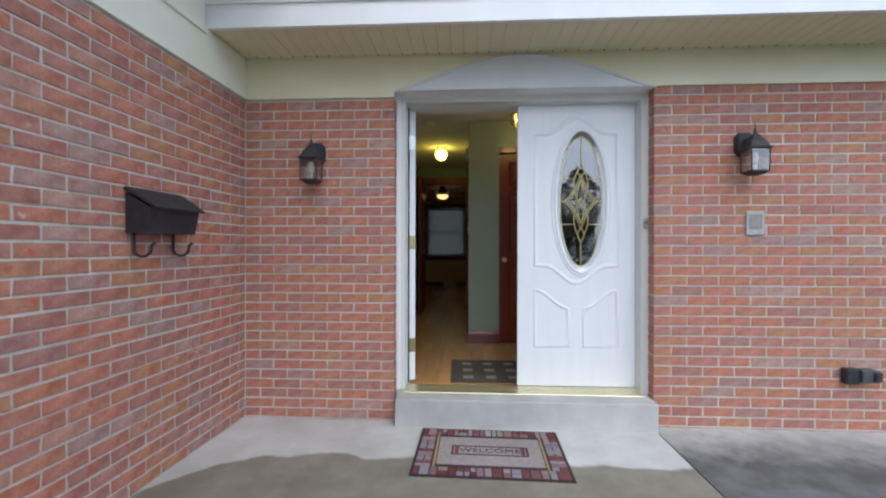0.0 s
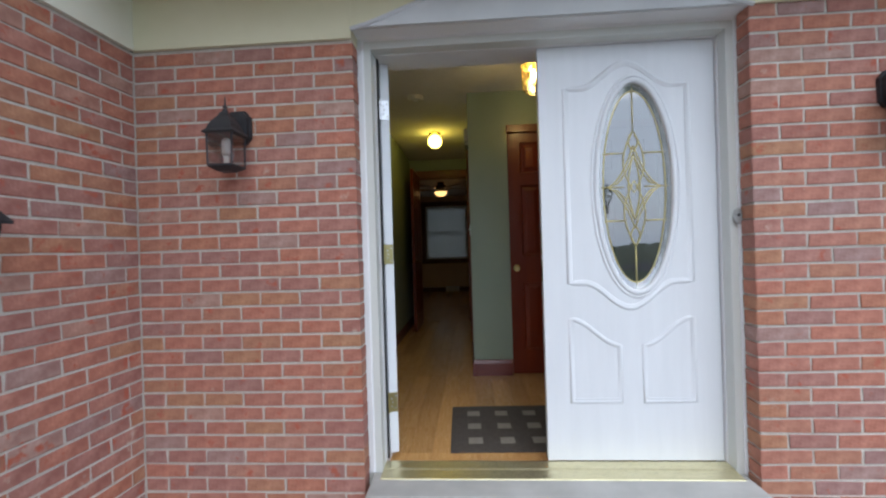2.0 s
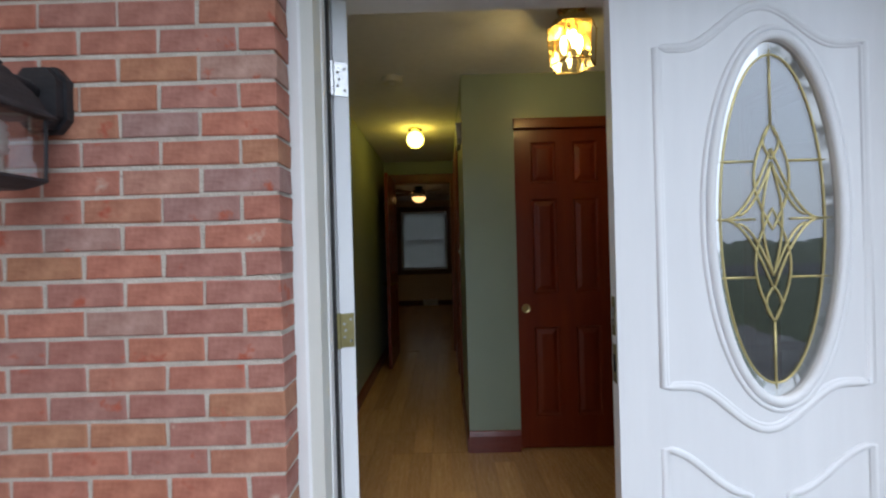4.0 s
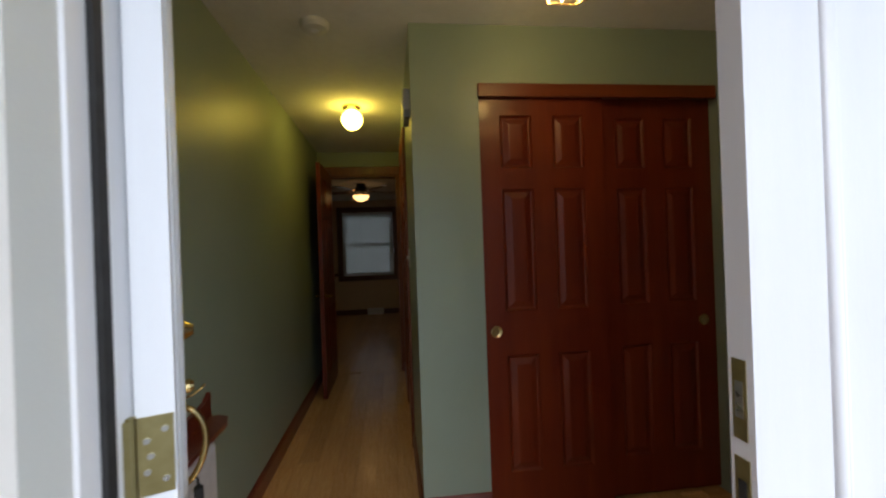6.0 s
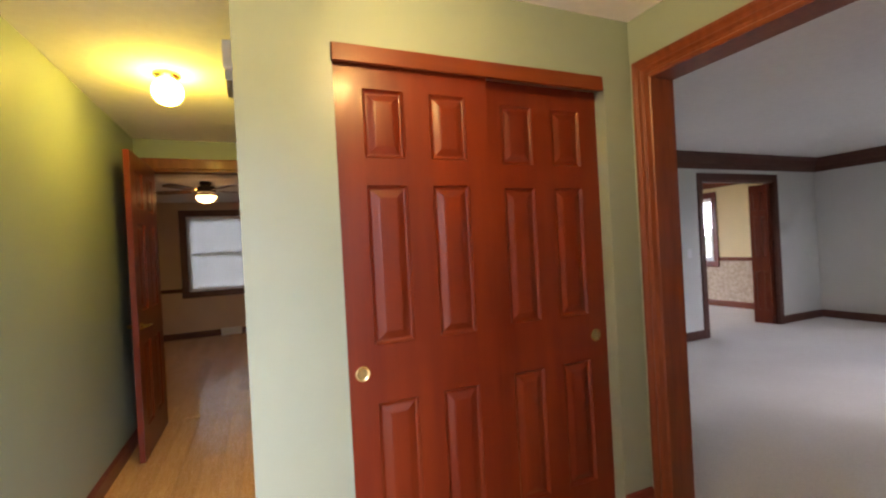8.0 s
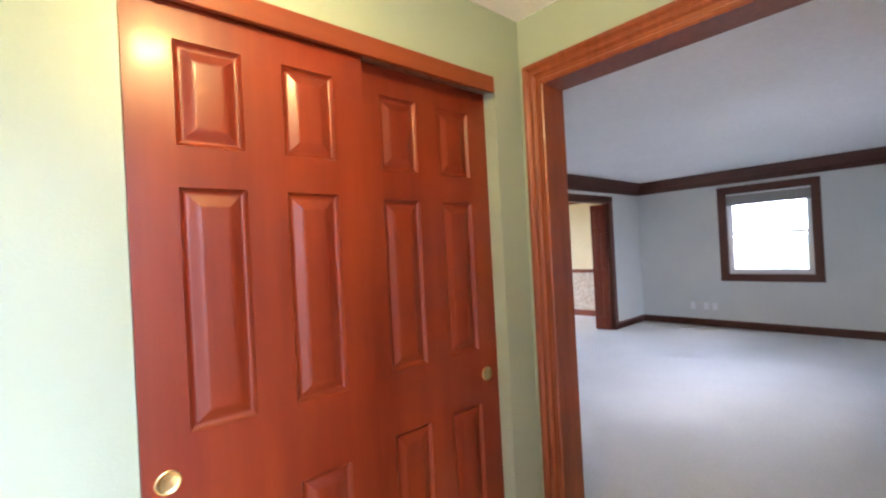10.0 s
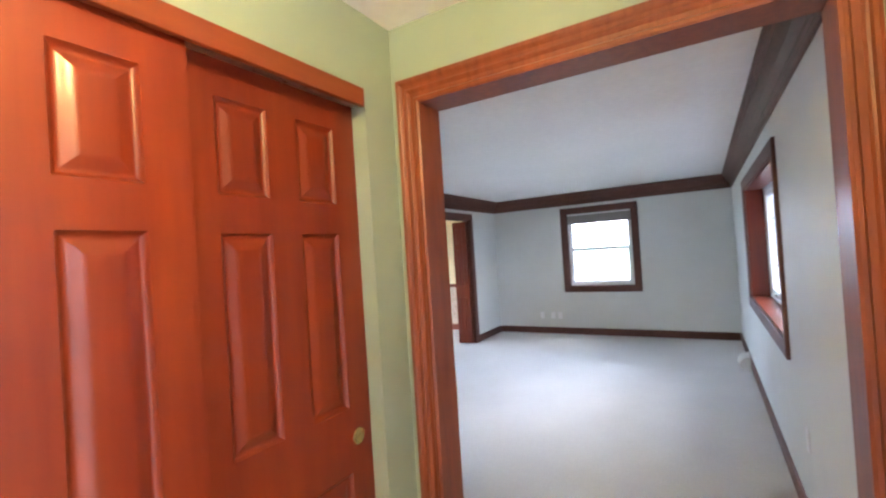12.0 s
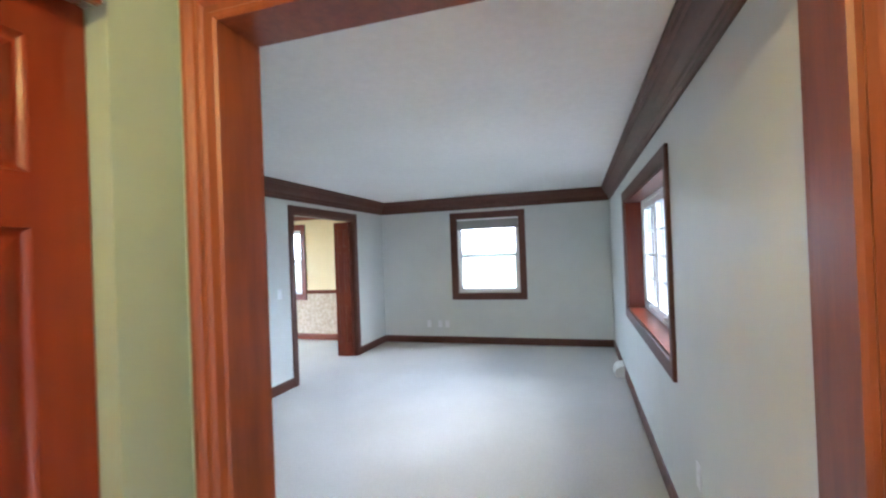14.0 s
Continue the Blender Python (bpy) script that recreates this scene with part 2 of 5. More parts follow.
thin.inputs[0].default_value, blend.inputs[0].default_value = (0.78, 0.78, 0.74, 1), 0.5
socket(blind_m.node_tree, lets["Principled BSDF"].outputs[0], blend.inputs[1])
socket(blind_m.node_tree, thin.outputs[0], blend.inputs[2])
socket(blind_m.node_tree, blend.outputs[0], lets["Material Output"].inputs[0])
shade_m = surface("roller_shade", (0.26, 0.25, 0.23), (0.33, 0.32, 0.30), 30, 0.8, 0.1, stain=0.05)
plate_m = surface("pewter_plate", (0.38, 0.40, 0.40), (0.50, 0.52, 0.52), 15, 0.5, 0.1, metal=0.3)
mat_dark = surface("mat_rubber", (0.085, 0.072, 0.063), (0.13, 0.112, 0.098), 60, 0.9, 0.6, fine=300)
mat_light = surface("mat_square", (0.30, 0.275, 0.235), (0.39, 0.36, 0.31), 60, 0.9, 0.5, fine=300)
weave_m = surface("mat_ground", (0.030, 0.018, 0.02), (0.05, 0.03, 0.034), 70, 0.9, 0.5, fine=300)
PATCH = [(0.0, (0.17, 0.035, 0.045)), (0.3, (0.24, 0.075, 0.075)), (0.5, (0.36, 0.34, 0.40)), (0.68, (0.40, 0.30, 0.26)), (0.85, (0.30, 0.12, 0.11)), (1.0, (0.47, 0.46, 0.50))]
patch_m = surface("mat_patch", (0.8, 0.8, 0.8), (1, 1, 1), 60, 0.9, 0.5, fine=300, pick="object", ramp=PATCH)
field_m = surface("mat_field", (0.30, 0.26, 0.26), (0.42, 0.36, 0.35), 40, 0.9, 0.4, fine=300)
gold_m = surface("mat_gold", (0.36, 0.26, 0.10), (0.46, 0.34, 0.15), 40, 0.9, 0.4, fine=300)
grass_m = surface("lawn", (0.035, 0.05, 0.02), (0.06, 0.08, 0.03), 3, 0.9, 0.6, fine=40, stain=0.3)
asphalt_m = surface("asphalt", (0.04, 0.04, 0.042), (0.06, 0.06, 0.062), 20, 0.9, 0.4, fine=200)
leaf_m = surface("leaf", (0.025, 0.05, 0.018), (0.06, 0.10, 0.035), 20, 0.6, 0.1, pick="island", ramp=[(0, (0.7, 0.7, 0.7)), (1, (1.2, 1.2, 1.0))])
bark_m = surface("bark", (0.05, 0.035, 0.025), (0.10, 0.075, 0.055), 20, 0.9, 0.5, stretch=(4, 4, 0.6))
roof_m = surface("roof_shingle", (0.06, 0.055, 0.05), (0.10, 0.09, 0.085), 20, 0.9, 0.4, fine=150)
shelf_m = surface("shelf_stain", (0.13, 0.018, 0.012), (0.20, 0.03, 0.018), 6, 0.3, 0.03, stretch=(1, 6, 6), coat=0.3)
paper_white = surface("white_wicker", (0.66, 0.64, 0.66), (0.74, 0.72, 0.74), 30, 0.7, 0.1)
blade_m = surface("fan_blade", (0.11, 0.05, 0.025), (0.18, 0.085, 0.04), 8, 0.4, 0.03, stretch=(1, 8, 1))
globe_m = glowing("globe_glow", (1.0, 0.74, 0.10), GLOBE)
bulb_m = glowing("bulb_glow", (1.0, 0.72, 0.26), BULB)
bowl_m = glowing("bowl_glow", (1.0, 0.55, 0.18), BOWL)
dim_bulb = surface("frosted_bulb", (0.70, 0.70, 0.68), (0.80, 0.80, 0.78), 10, 0.3, 0.0)
pane_m = glass("window_glass", (1, 1, 1), 0.0, 0.93)
oval_m = glass("bevelled_glass", (0.50, 0.52, 0.53), 0.015, 0.77, 0.05)
oval_edge = glass("bevelled_edge_glass", (0.58, 0.60, 0.62), 0.12, 0.6, 0.3)
amber_m = glass("amber_glass", (1.0, 0.95, 0.80), 0.02, 0.92, 0.03)
smoke_m = glass("lamp_glass", (0.86, 0.84, 0.84), 0.02, 0.85, 0.05)


# ---------- mesh helpers ----------
def link(name, bm, material, parent=None, label="", smooth=False):
    me = bpy.data.meshes.new(name)
    bmesh.ops.recalc_face_normals(bm, faces=bm.faces)
    bm.to_mesh(me)
    bm.free()
    me.materials.append(material)
    if smooth:
        me.shade_smooth()
    ob = new(name, me)
    if parent is not None:
        ob.parent = parent
    if label:
        ob["label"] = label
    return ob


def part(name, bm, material, parent, label="", smooth=False):
    return link(name, bm, material, parent, label, smooth)


def thing(name, label, category, at=(0, 0, 0), rz=0, group="", kind=""):
    ob = new(name)
    ob.empty_display_size = 0.05
    ob.matrix_basis = pose(*at, 0, 0, rz)
    return tagged(ob, label, category, group, kind)


def setting(name, bm, material, label, category):
    return tagged(link(name, bm, material), label, category, kind="structure")


def bx(bm, x0, y0, z0, x1, y1, z1, bevel=0.0):
    v = [bm.verts.new((x, y, z)) for x in (x0, x1) for y in (y0, y1) for z in (z0, z1)]
    fs = [bm.faces.new([v[i] for i in q]) for q in ((0, 1, 3, 2), (4, 6, 7, 5), (0, 4, 5, 1), (2, 3, 7, 6), (0, 2, 6, 4), (1, 5, 7, 3))]
    if bevel:
        es = list({e for f in fs for e in f.edges})
        bmesh.ops.bevel(bm, geom=es, offset=bevel, segments=2, affect='EDGES', profile=0.5)
    return bm


def box(x0, y0, z0, x1, y1, z1, bevel=0.0):
    return bx(bmesh.new(), x0, y0, z0, x1, y1, z1, bevel)


def boxes(rows):
    bm = bmesh.new()
    for r in rows:
        bx(bm, *r)
    return bm


def lathe(bm, prof, seg=24, at=(0, 0, 0), axis="z", caps=True):
    rings = []
    for r, h in prof:
        ring = []
        for i in range(seg):
            a = 2 * math.pi * i / seg
            c, s = r * math.cos(a), r * math.sin(a)
            p = {"z": (c, s, h), "y": (c, h, s), "x": (h, c, s)}[axis]
            ring.append(bm.verts.new((p[0] + at[0], p[1] + at[1], p[2] + at[2])))
        rings.append(ring)
    for a, b in zip(rings, rings[1:]):
        for i in range(seg):
            bm.faces.new((a[i], a[(i + 1) % seg], b[(i + 1) % seg], b[i]))
    if caps:
        bm.faces.new(rings[0])
        bm.faces.new(rings[-1])
    return bm


def tube(bm, pts, r, seg=8, closed=False, flat=1.0, up=(0, 1, 0)):
    """A rod along pts. flat squeezes it along up."""
    pts = [Vector(p) for p in pts]
    up = Vector(up).normalized()
    rings = []
    n = len(pts)
    for i, p in enumerate(pts):
        a = pts[i - 1] if (i or closed) else p
        b = pts[(i + 1) % n] if (i < n - 1 or closed) else p
        d = (b - a).normalized()
        side = d.cross(up)
        if side.length < 1e-4:
            side = d.cross(Vector((1, 0, 0.3)))
        side.normalize()
        u = side.cross(d).normalized()
        rings.append([bm.verts.new(p + side * r * math.cos(2 * math.pi * k / seg) + u * r * flat * math.sin(2 * math.pi * k / seg)) for k in range(seg)])
    for i in range(n if closed else n - 1):
        a, b = rings[i], rings[(i + 1) % n]
        for k in range(seg):
            bm.faces.new((a[k], a[(k + 1) % seg], b[(k + 1) % seg], b[k]))
    if not closed:
        bm.faces.new(rings[0])
        bm.faces.new(rings[-1])
    return bm


def casing(bm, a0, a1, b0, b1, prof, put, closed=False):
    """A mitred frame round the rectangle a0..a1, b0..b1. prof: (distance out from the opening, height off the wall). put(a, b, h) -> place."""
    rings = []
    for d, h in prof:
        c = [(a0 - d, b0 - (d if closed else 0)), (a0 - d, b1 + d), (a1 + d, b1 + d), (a1 + d, b0 - (d if closed else 0))]
        rings.append([bm.verts.new(put(a, b, h)) for a, b in c])
    n = len(prof)
    for i in range(n):
        p, q = rings[i], rings[(i + 1) % n]
        for k in range(4 if closed else 3):
            bm.faces.new((p[k], p[(k + 1) % 4], q[(k + 1) % 4], q[k]))
    if not closed:
        bm.faces.new([r[0] for r in rings])
        bm.faces.new([r[3] for r in rings])
    return bm


def sweep(bm, prof, start, end, u, v):
    """A straight moulding: prof (a, b) goes to start + a*u + b*v."""
    s, e, u, v = Vector(start), Vector(end), Vector(u), Vector(v)
    A = [bm.verts.new(s + u * a + v * b) for a, b in prof]
    B = [bm.verts.new(e + u * a + v * b) for a, b in prof]
    n = len(prof)
    for i in range(n):
        bm.faces.new((A[i], A[(i + 1) % n], B[(i + 1) % n], B[i]))
    bm.faces.new(A)
    bm.faces.new(B)
    return bm


def prism(bm, poly, h0, h1, put):
    """A flat shape with thickness: put(a, b, h) -> place."""
    A = [bm.verts.new(put(a, b, h0)) for a, b in poly]
    B = [bm.verts.new(put(a, b, h1)) for a, b in poly]
    n = len(poly)
    for i in range(n):
        bm.faces.new((A[i], A[(i + 1) % n], B[(i + 1) % n], B[i]))
    bm.faces.new(A)
    bm.faces.new(B)
    return bm


def wall_holes(bm, a0, a1, b0, b1, holes, h0, h1, put):
    """A slab over a0..a1, b0..b1 with rectangular holes that do not overlap in a."""
    def slab(p0, p1, q0, q1):
        if p1 - p0 > 1e-4 and q1 - q0 > 1e-4:
            prism(bm, [(p0, q0), (p1, q0), (p1, q1), (p0, q1)], h0, h1, put)
    at = a0
    for c0, c1, d0, d1 in sorted(holes):
        slab(at, c0, b0, b1)
        slab(c0, c1, b0, d0)
        slab(c0, c1, d1, b1)
        at = c1
    slab(at, a1, b0, b1)
    return bm


def on_xz(a, b, h):
    return (a, h, b)


def on_yz(a, b, h):
    return (h, a, b)


# ---------- plan ----------
F = 0.225            # indoor floor
C = 2.64             # ceilings
P = 0.066            # porch slab
YF = 0.35           # inner face of the front wall
HALL_L, HALL_R = -1.25, -0.37
PIL_Y = 1.755
HALL_END = 4.50
FX = 1.40            # foyer's wall to the living room
LX0, LX1, LY1 = 1.52, 7.58, 4.10
SIDE_X = -1.945
BY = 9.05            # bedroom's window wall
TOP, TOPR = 2.295, 2.341           # top of the brickwork

# ---------- ground ----------
setting("ground", box(-400, -400, -0.42, 400, 400, P - 0.10), grass_m, "green lawn of short grass round the house", "lawn")
setting("road", box(-200, -26, P - 0.099, 200, -18, P - 0.075), asphalt_m, "grey asphalt street beyond the lawn", "road")
# both slabs run on unseen to y = -12 to bounce light onto the doorway
setting("pavement_1", box(SIDE_X - 0.2, -12.0, P - 0.12, 0.842, -0.004, P), damp_slab, "light grey concrete porch slab with damp patches", "pavement")
setting("pavement_2", boxes([(0.854, -12.0, P - 0.12, 4.6, -0.004, P - 0.003), (0.8425, -12.0, P - 0.12, 0.8535, -0.004, P - 0.02)]), old_slab, "older grey concrete slab, damp and stained, with a joint", "pavement")

# ---------- front wall: brickwork backing, inner wall ----------
DX0, DX1, DTOP = -0.826, 0.820, 2.293     # the doorway
BAY = (3.266, 5.43, 1.10, 2.207)           # front window opening
wall_l = setting("wall_front_1", box(SIDE_X - 0.1, 0.0035, -0.1, -0.893, 0.10, TOP), mortar, "red brick front wall with pale mortar joints", "wall")
bm = bmesh.new()
wall_holes(bm, 0.868, 7.9, -0.1, TOPR, [BAY], 0.0035, 0.10, on_xz)
wall_r = setting("wall_front_2", bm, mortar, "red brick front wall with pale mortar joints", "wall")
wall_s = setting("wall_side", box(SIDE_X - 0.10, -5.0, -0.1, SIDE_X - 0.0035, 0.002, TOP), mortar, "red brick side wall of the projecting wing", "wall")
setting("wall_wing", boxes([(-6, -5.0, -0.1, SIDE_X - 0.102, -4.9, 2.95), (-6, -4.9, -0.1, -5.9, 0.1, 2.95)]), mortar, "brick outer walls of the wing", "wall")
bm = bmesh.new()
wall_holes(bm, HALL_L - 0.12, LX1 + 0.12, F - 0.1, C, [(DX0, DX1, F - 0.1, DTOP), BAY], 0.101, YF, on_xz)
inner = setting("wall_south", bm, living_m, "pale grey inner face of the front wall", "wall")
bm = bmesh.new()
wall_holes(bm, HALL_L + 0.002, FX - 0.002, F - 0.1, C - 0.001, [(DX0 - 0.06, DX1 + 0.06, F - 0.1, DTOP + 0.06)], YF + 0.001, YF + 0.006, on_xz)
setting("wall_foyer_south", bm, sage, "sage green wall round the inside of the front door", "wall")

# ---------- eaves ----------
bm = boxes([(SIDE_X + 0.001, -0.016, TOP + 0.001, -0.8885, 0.10, 2.60), (0.8645, -0.016, TOPR + 0.001, 7.9, 0.10, 2.60)])
setting("trim_frieze", bm, cream, "cream frieze board above the front brickwork", "trim")
setting("trim_frieze_door", box(-0.888, -0.0158, 2.342, 0.864, -0.002, 2.60), cream, "cream frieze board behind the arch", "trim")
setting("trim_door_head", box(-0.888, -0.0015, 2.337, 0.864, 0.10, 2.60), white_paint, "white head board above the front doors", "trim")
slat_bm, bm = bmesh.new(), bmesh.new()
prism(slat_bm, [(0.003, 2.578), (0.0815, 2.578), (0.0844, 2.582), (0.0844, 2.598), (0.0001, 2.598), (0.0001, 2.582)], -0.43, -0.018, on_xz)
slats = []
x = SIDE_X + 0.017
while x < 7.8:
    if x < 2.9:
        slats.append(x)
        x += 0.0845
        continue
    prism(bm, [(x + 0.003, 2.578), (x + 0.082, 2.578), (x + 0.0835, 2.585), (x + 0.0835, 2.598), (x + 0.0015, 2.598), (x + 0.0015, 2.585)], -0.43, -0.018, on_xz)
    x += 0.0845
bx(bm, SIDE_X + 0.001, -0.43, 2.599, 7.9, -0.017, 2.61)
bx(bm, SIDE_X - 0.03, -0.43, 2.579, SIDE_X + 0.0168, -0.018, 2.5985)
bx(bm, SIDE_X + 0.017, -0.032, 2.570, 7.9, -0.0165, 2.5775)
soffit = setting("trim_soffit", bm, soffit_m, "cream ribbed vinyl soffit under the eave", "soffit")
first_slat = link("slat", slat_bm, soffit_m, soffit)
first_slat.location.x = slats[0]
notches = bmesh.new()
for x in slats:
    bx(notches, x - 0.005, -0.041, 2.5765, x + 0.005, -0.0325, 2.5815)
tagged(link("notches", notches, black_m, soffit), kind="stuff")
for x in slats[1:]:
    o = first_slat.copy()
    scene.collection.objects.link(o)
    o.location.x = x
bm = boxes([(SIDE_X - 0.03, -0.46, 2.572, 7.9, -0.431, 2.74), (SIDE_X - 0.03, -0.476, 2.71, 7.9, -0.461, 2.76)])
setting("trim_fascia", bm, white_paint, "white fascia board along the eave", "fascia")
bm = boxes([(SIDE_X - 0.09, -5.0, TOP + 0.001, SIDE_X + 0.016, -0.0165, 2.53), (SIDE_X - 0.09, -5.0, 2.531, SIDE_X + 0.03, -0.4765, 2.555), (SIDE_X - 0.09, -0.4764, 2.5302, SIDE_X + 0.016, -0.0165, 2.5715), (SIDE_X - 0.09, -5.0, 2.556, SIDE_X + 0.012, -0.4765, 2.98), (SIDE_X - 0.09, -0.4764, 2.761, SIDE_X + 0.012, 0.2, 2.98)])
wing_board = setting("trim_wing_board", bm, wing_white, "white board along the top of the side wall", "trim")
setting("wing_soffit", box(-6.2, -5.4, 2.981, -1.45, 0.2, 3.04), cream, "cream soffit of the wing's roof", "soffit")
bm = bmesh.new()
prism(bm, [(-0.50, 2.82), (4.4, 4.4), (9.4, 2.90), (9.4, 2.83), (4.4, 4.33), (-0.50, 2.77)], -1.44, 8.2, lambda a, b, h: (h, a, b))
setting("roof", bm, roof_m, "dark shingled house roof", "roof")
bm = bmesh.new()
prism(bm, [(-5.4, 3.05), (-5.4, 3.12), (0.6, 4.2), (6.6, 3.12), (6.6, 3.05)], -6.3, -1.46, lambda a, b, h: (h, a, b))
setting("roof_wing", bm, roof_m, "dark shingled roof of the wing", "roof")

# ---------- inner walls ----------
bm = bmesh.new()
wall_holes(bm, YF + 0.007, HALL_END, F - 0.1, C, [], HALL_L - 0.12, HALL_L, on_yz)
setting("wall_hall_west", bm, sage, "sage green wall of foyer and hall", "wall")
HD0, HD1, HDT = -1.15, -0.40, 2.385
bm = bmesh.new()
wall_holes(bm, HALL_L - 0.12, HALL_R + 0.1, F - 0.1, C, [(HD0, HD1, F - 0.1, HDT)], HALL_END + 0.001, HALL_END + 0.11, on_xz)
setting("wall_hall_end", bm, sage, "sage green end wall of the hall with a doorway", "wall")
CL0, CL1, CLT = -0.041, 1.228, 2.31
bm = bmesh.new()
wall_holes(bm, HALL_R, FX - 0.001, F - 0.1, C, [(CL0, CL1, F - 0.1, CLT)], PIL_Y, PIL_Y + 0.115, on_xz)
setting("wall_closet", bm, sage, "sage green wall round the sliding closet doors", "wall")
bm = boxes([(HALL_R, PIL_Y + 0.116, F - 0.1, HALL_R + 0.1, HALL_END, C), (HALL_R + 0.101, 2.3, F - 0.1, FX - 0.001, 2.4, C)])
setting("wall_hall_east", bm, sage, "sage green wall between hall and closet", "wall")
OP0, OP1, OPT = 0.432, 1.626, 2.322
bm = bmesh.new()
wall_holes(bm, YF + 0.007, 2.401, F - 0.1, C, [(OP0 - 0.018, OP1 + 0.018, F - 0.1, OPT + 0.018)], FX, FX + 0.058, on_yz)
setting("wall_foyer_east", bm, sage, "sage green wall round the living room opening", "wall")
bm = bmesh.new()
wall_holes(bm, YF + 0.001, LY1 + 0.1, F - 0.1, C, [(OP0 - 0.018, OP1 + 0.018, F - 0.1, OPT + 0.018)], FX + 0.060, LX0, on_yz)
setting("wall_west", bm, living_m, "pale grey living room wall", "wall")
DN0, DN1, DNT = 5.06, 6.537, 2.292
bm = bmesh.new()
wall_holes(bm, LX0 + 0.001, LX1 + 0.12, F - 0.1, C, [(DN0, DN1, F - 0.1, DNT)], LY1, LY1 + 0.055, on_xz)
setting("wall_north", bm, living_m, "pale grey living room wall with the dining room opening", "wall")
bm = bmesh.new()
wall_holes(bm, 3.5, LX1 - 0.001, F - 0.1, C, [(DN0, DN1, F - 0.1, DNT)], LY1 + 0.056, LY1 + 0.11, on_xz)
setting("wall_dining_south", bm, yellow_m, "warm yellow dining room wall", "wall")
LW = (1.71, 2.76, 1.043, 2.297)          # living room end window opening (y0, y1, z0, z1)
DW = (5.765, 6.70, 1.05, 2.27)              # dining window
bm = bmesh.new()
wall_holes(bm, YF + 0.001, LY1 - 0.001, F - 0.1, C, [LW], LX1, LX1 + 0.12, on_yz)
setting("wall_east", bm, living_m, "pale grey living room end wall with a window", "wall")
bm = bmesh.new()
wall_holes(bm, LY1 + 0.111, 8.0, 1.10, C, [(DW[0], DW[1], 1.10, DW[3])], LX1, LX1 + 0.12, on_yz)
setting("wall_dining_east", bm, yellow_m, "warm yellow dining room wall above the chair rail", "wall")
bm = bmesh.new()
wall_holes(bm, LY1 + 0.111, 8.0, F - 0.1, 1.099, [(DW[0], DW[1], DW[2], 1.099)], LX1, LX1 + 0.12, on_yz)
setting("wall_dining_dado", bm, paper_m, "floral tan wallpaper below the chair rail", "wall")
DG = (4.6, 6.6, F, 2.3)                   # unseen, unglazed gap added in the dining room's north wall to let sky light in
setting("wall_dining_north", boxes([(3.4, 8.001, F - 0.1, DG[0], 8.1, C), (DG[1], 8.001, F - 0.1, LX1 + 0.12, 8.1, C), (DG[0], 8.001, DG[3], DG[1], 8.1, C), (DG[0], 8.001, F - 0.1, DG[1], 8.1, F), (3.4, LY1 + 0.111, F - 0.1, 3.499, 8.0, C)]), yellow_m, "warm yellow dining room wall", "wall")
BW = (-1.517, -0.43, 1.035, 2.407)         # bedroom window (x0, x1, z0, z1)
bm = bmesh.new()
wall_holes(bm, -3.6, 1.4, F - 0.1, C, [BW], BY, BY + 0.12, on_xz)
setting("wall_bedroom_north", bm, tan_m, "tan bedroom wall with a window", "wall")
bm = boxes([(-3.6, HALL_END + 0.112, F - 0.1, -3.5, BY - 0.001, C), (1.3, HALL_END + 0.112, F - 0.1, 1.4, BY - 0.001, C),
            (-3.5, HALL_END + 0.112, F - 0.1, HD0 - 0.1, HALL_END + 0.118, C), (-3.6, HALL_END + 0.001, F - 0.1, HALL_L - 0.121, HALL_END + 0.111, C),
            (HD1 + 0.1, HALL_END + 0.112, F - 0.1, 1.3, HALL_END + 0.118, C), (HALL_R + 0.101, HALL_END + 0.001, F - 0.1, 1.4, HALL_END + 0.111, C)])
setting("wall_bedroom", bm, tan_m, "tan bedroom walls", "wall")
setting("ceiling_foyer", box(HALL_L - 0.12, 0.102, C + 0.001, FX + 0.059, HALL_END + 0.05, C + 0.06), ceiling_m, "white textured foyer and hall ceiling", "ceiling")
setting("ceiling_living", box(FX + 0.06, 0.102, C + 0.001, LX1 + 0.12, LY1 + 0.055, C + 0.06), ceiling_m, "white living room ceiling", "ceiling")
setting("ceiling_dining", box(3.4, LY1 + 0.056, C + 0.001, LX1 + 0.12, 8.1, C + 0.06), ceiling_m, "white dining room ceiling", "ceiling")
setting("ceiling_bedroom", box(-3.6, HALL_END + 0.051, C + 0.001, 1.4, BY + 0.12, C + 0.06), ceiling_m, "white bedroom ceiling", "ceiling")
setting("floor_living", boxes([(FX + 0.05, 0.102, F - 0.3, LX1 + 0.12, LY1 + 0.05, F), (3.4, LY1 + 0.051, F - 0.3, LX1 + 0.12, 8.1, F)]), carpet, "light beige carpet in living and dining rooms", "carpet")
floor_h = setting("floor", boxes([(-3.6, HALL_END + 0.05, F - 0.3, 1.4, BY + 0.1, F - 0.011), (HALL_L - 0.1, 0.13, F - 0.3, FX + 0.049, HALL_END + 0.049, F - 0.011)]), oak_far, "honey oak plank floor", "floor")

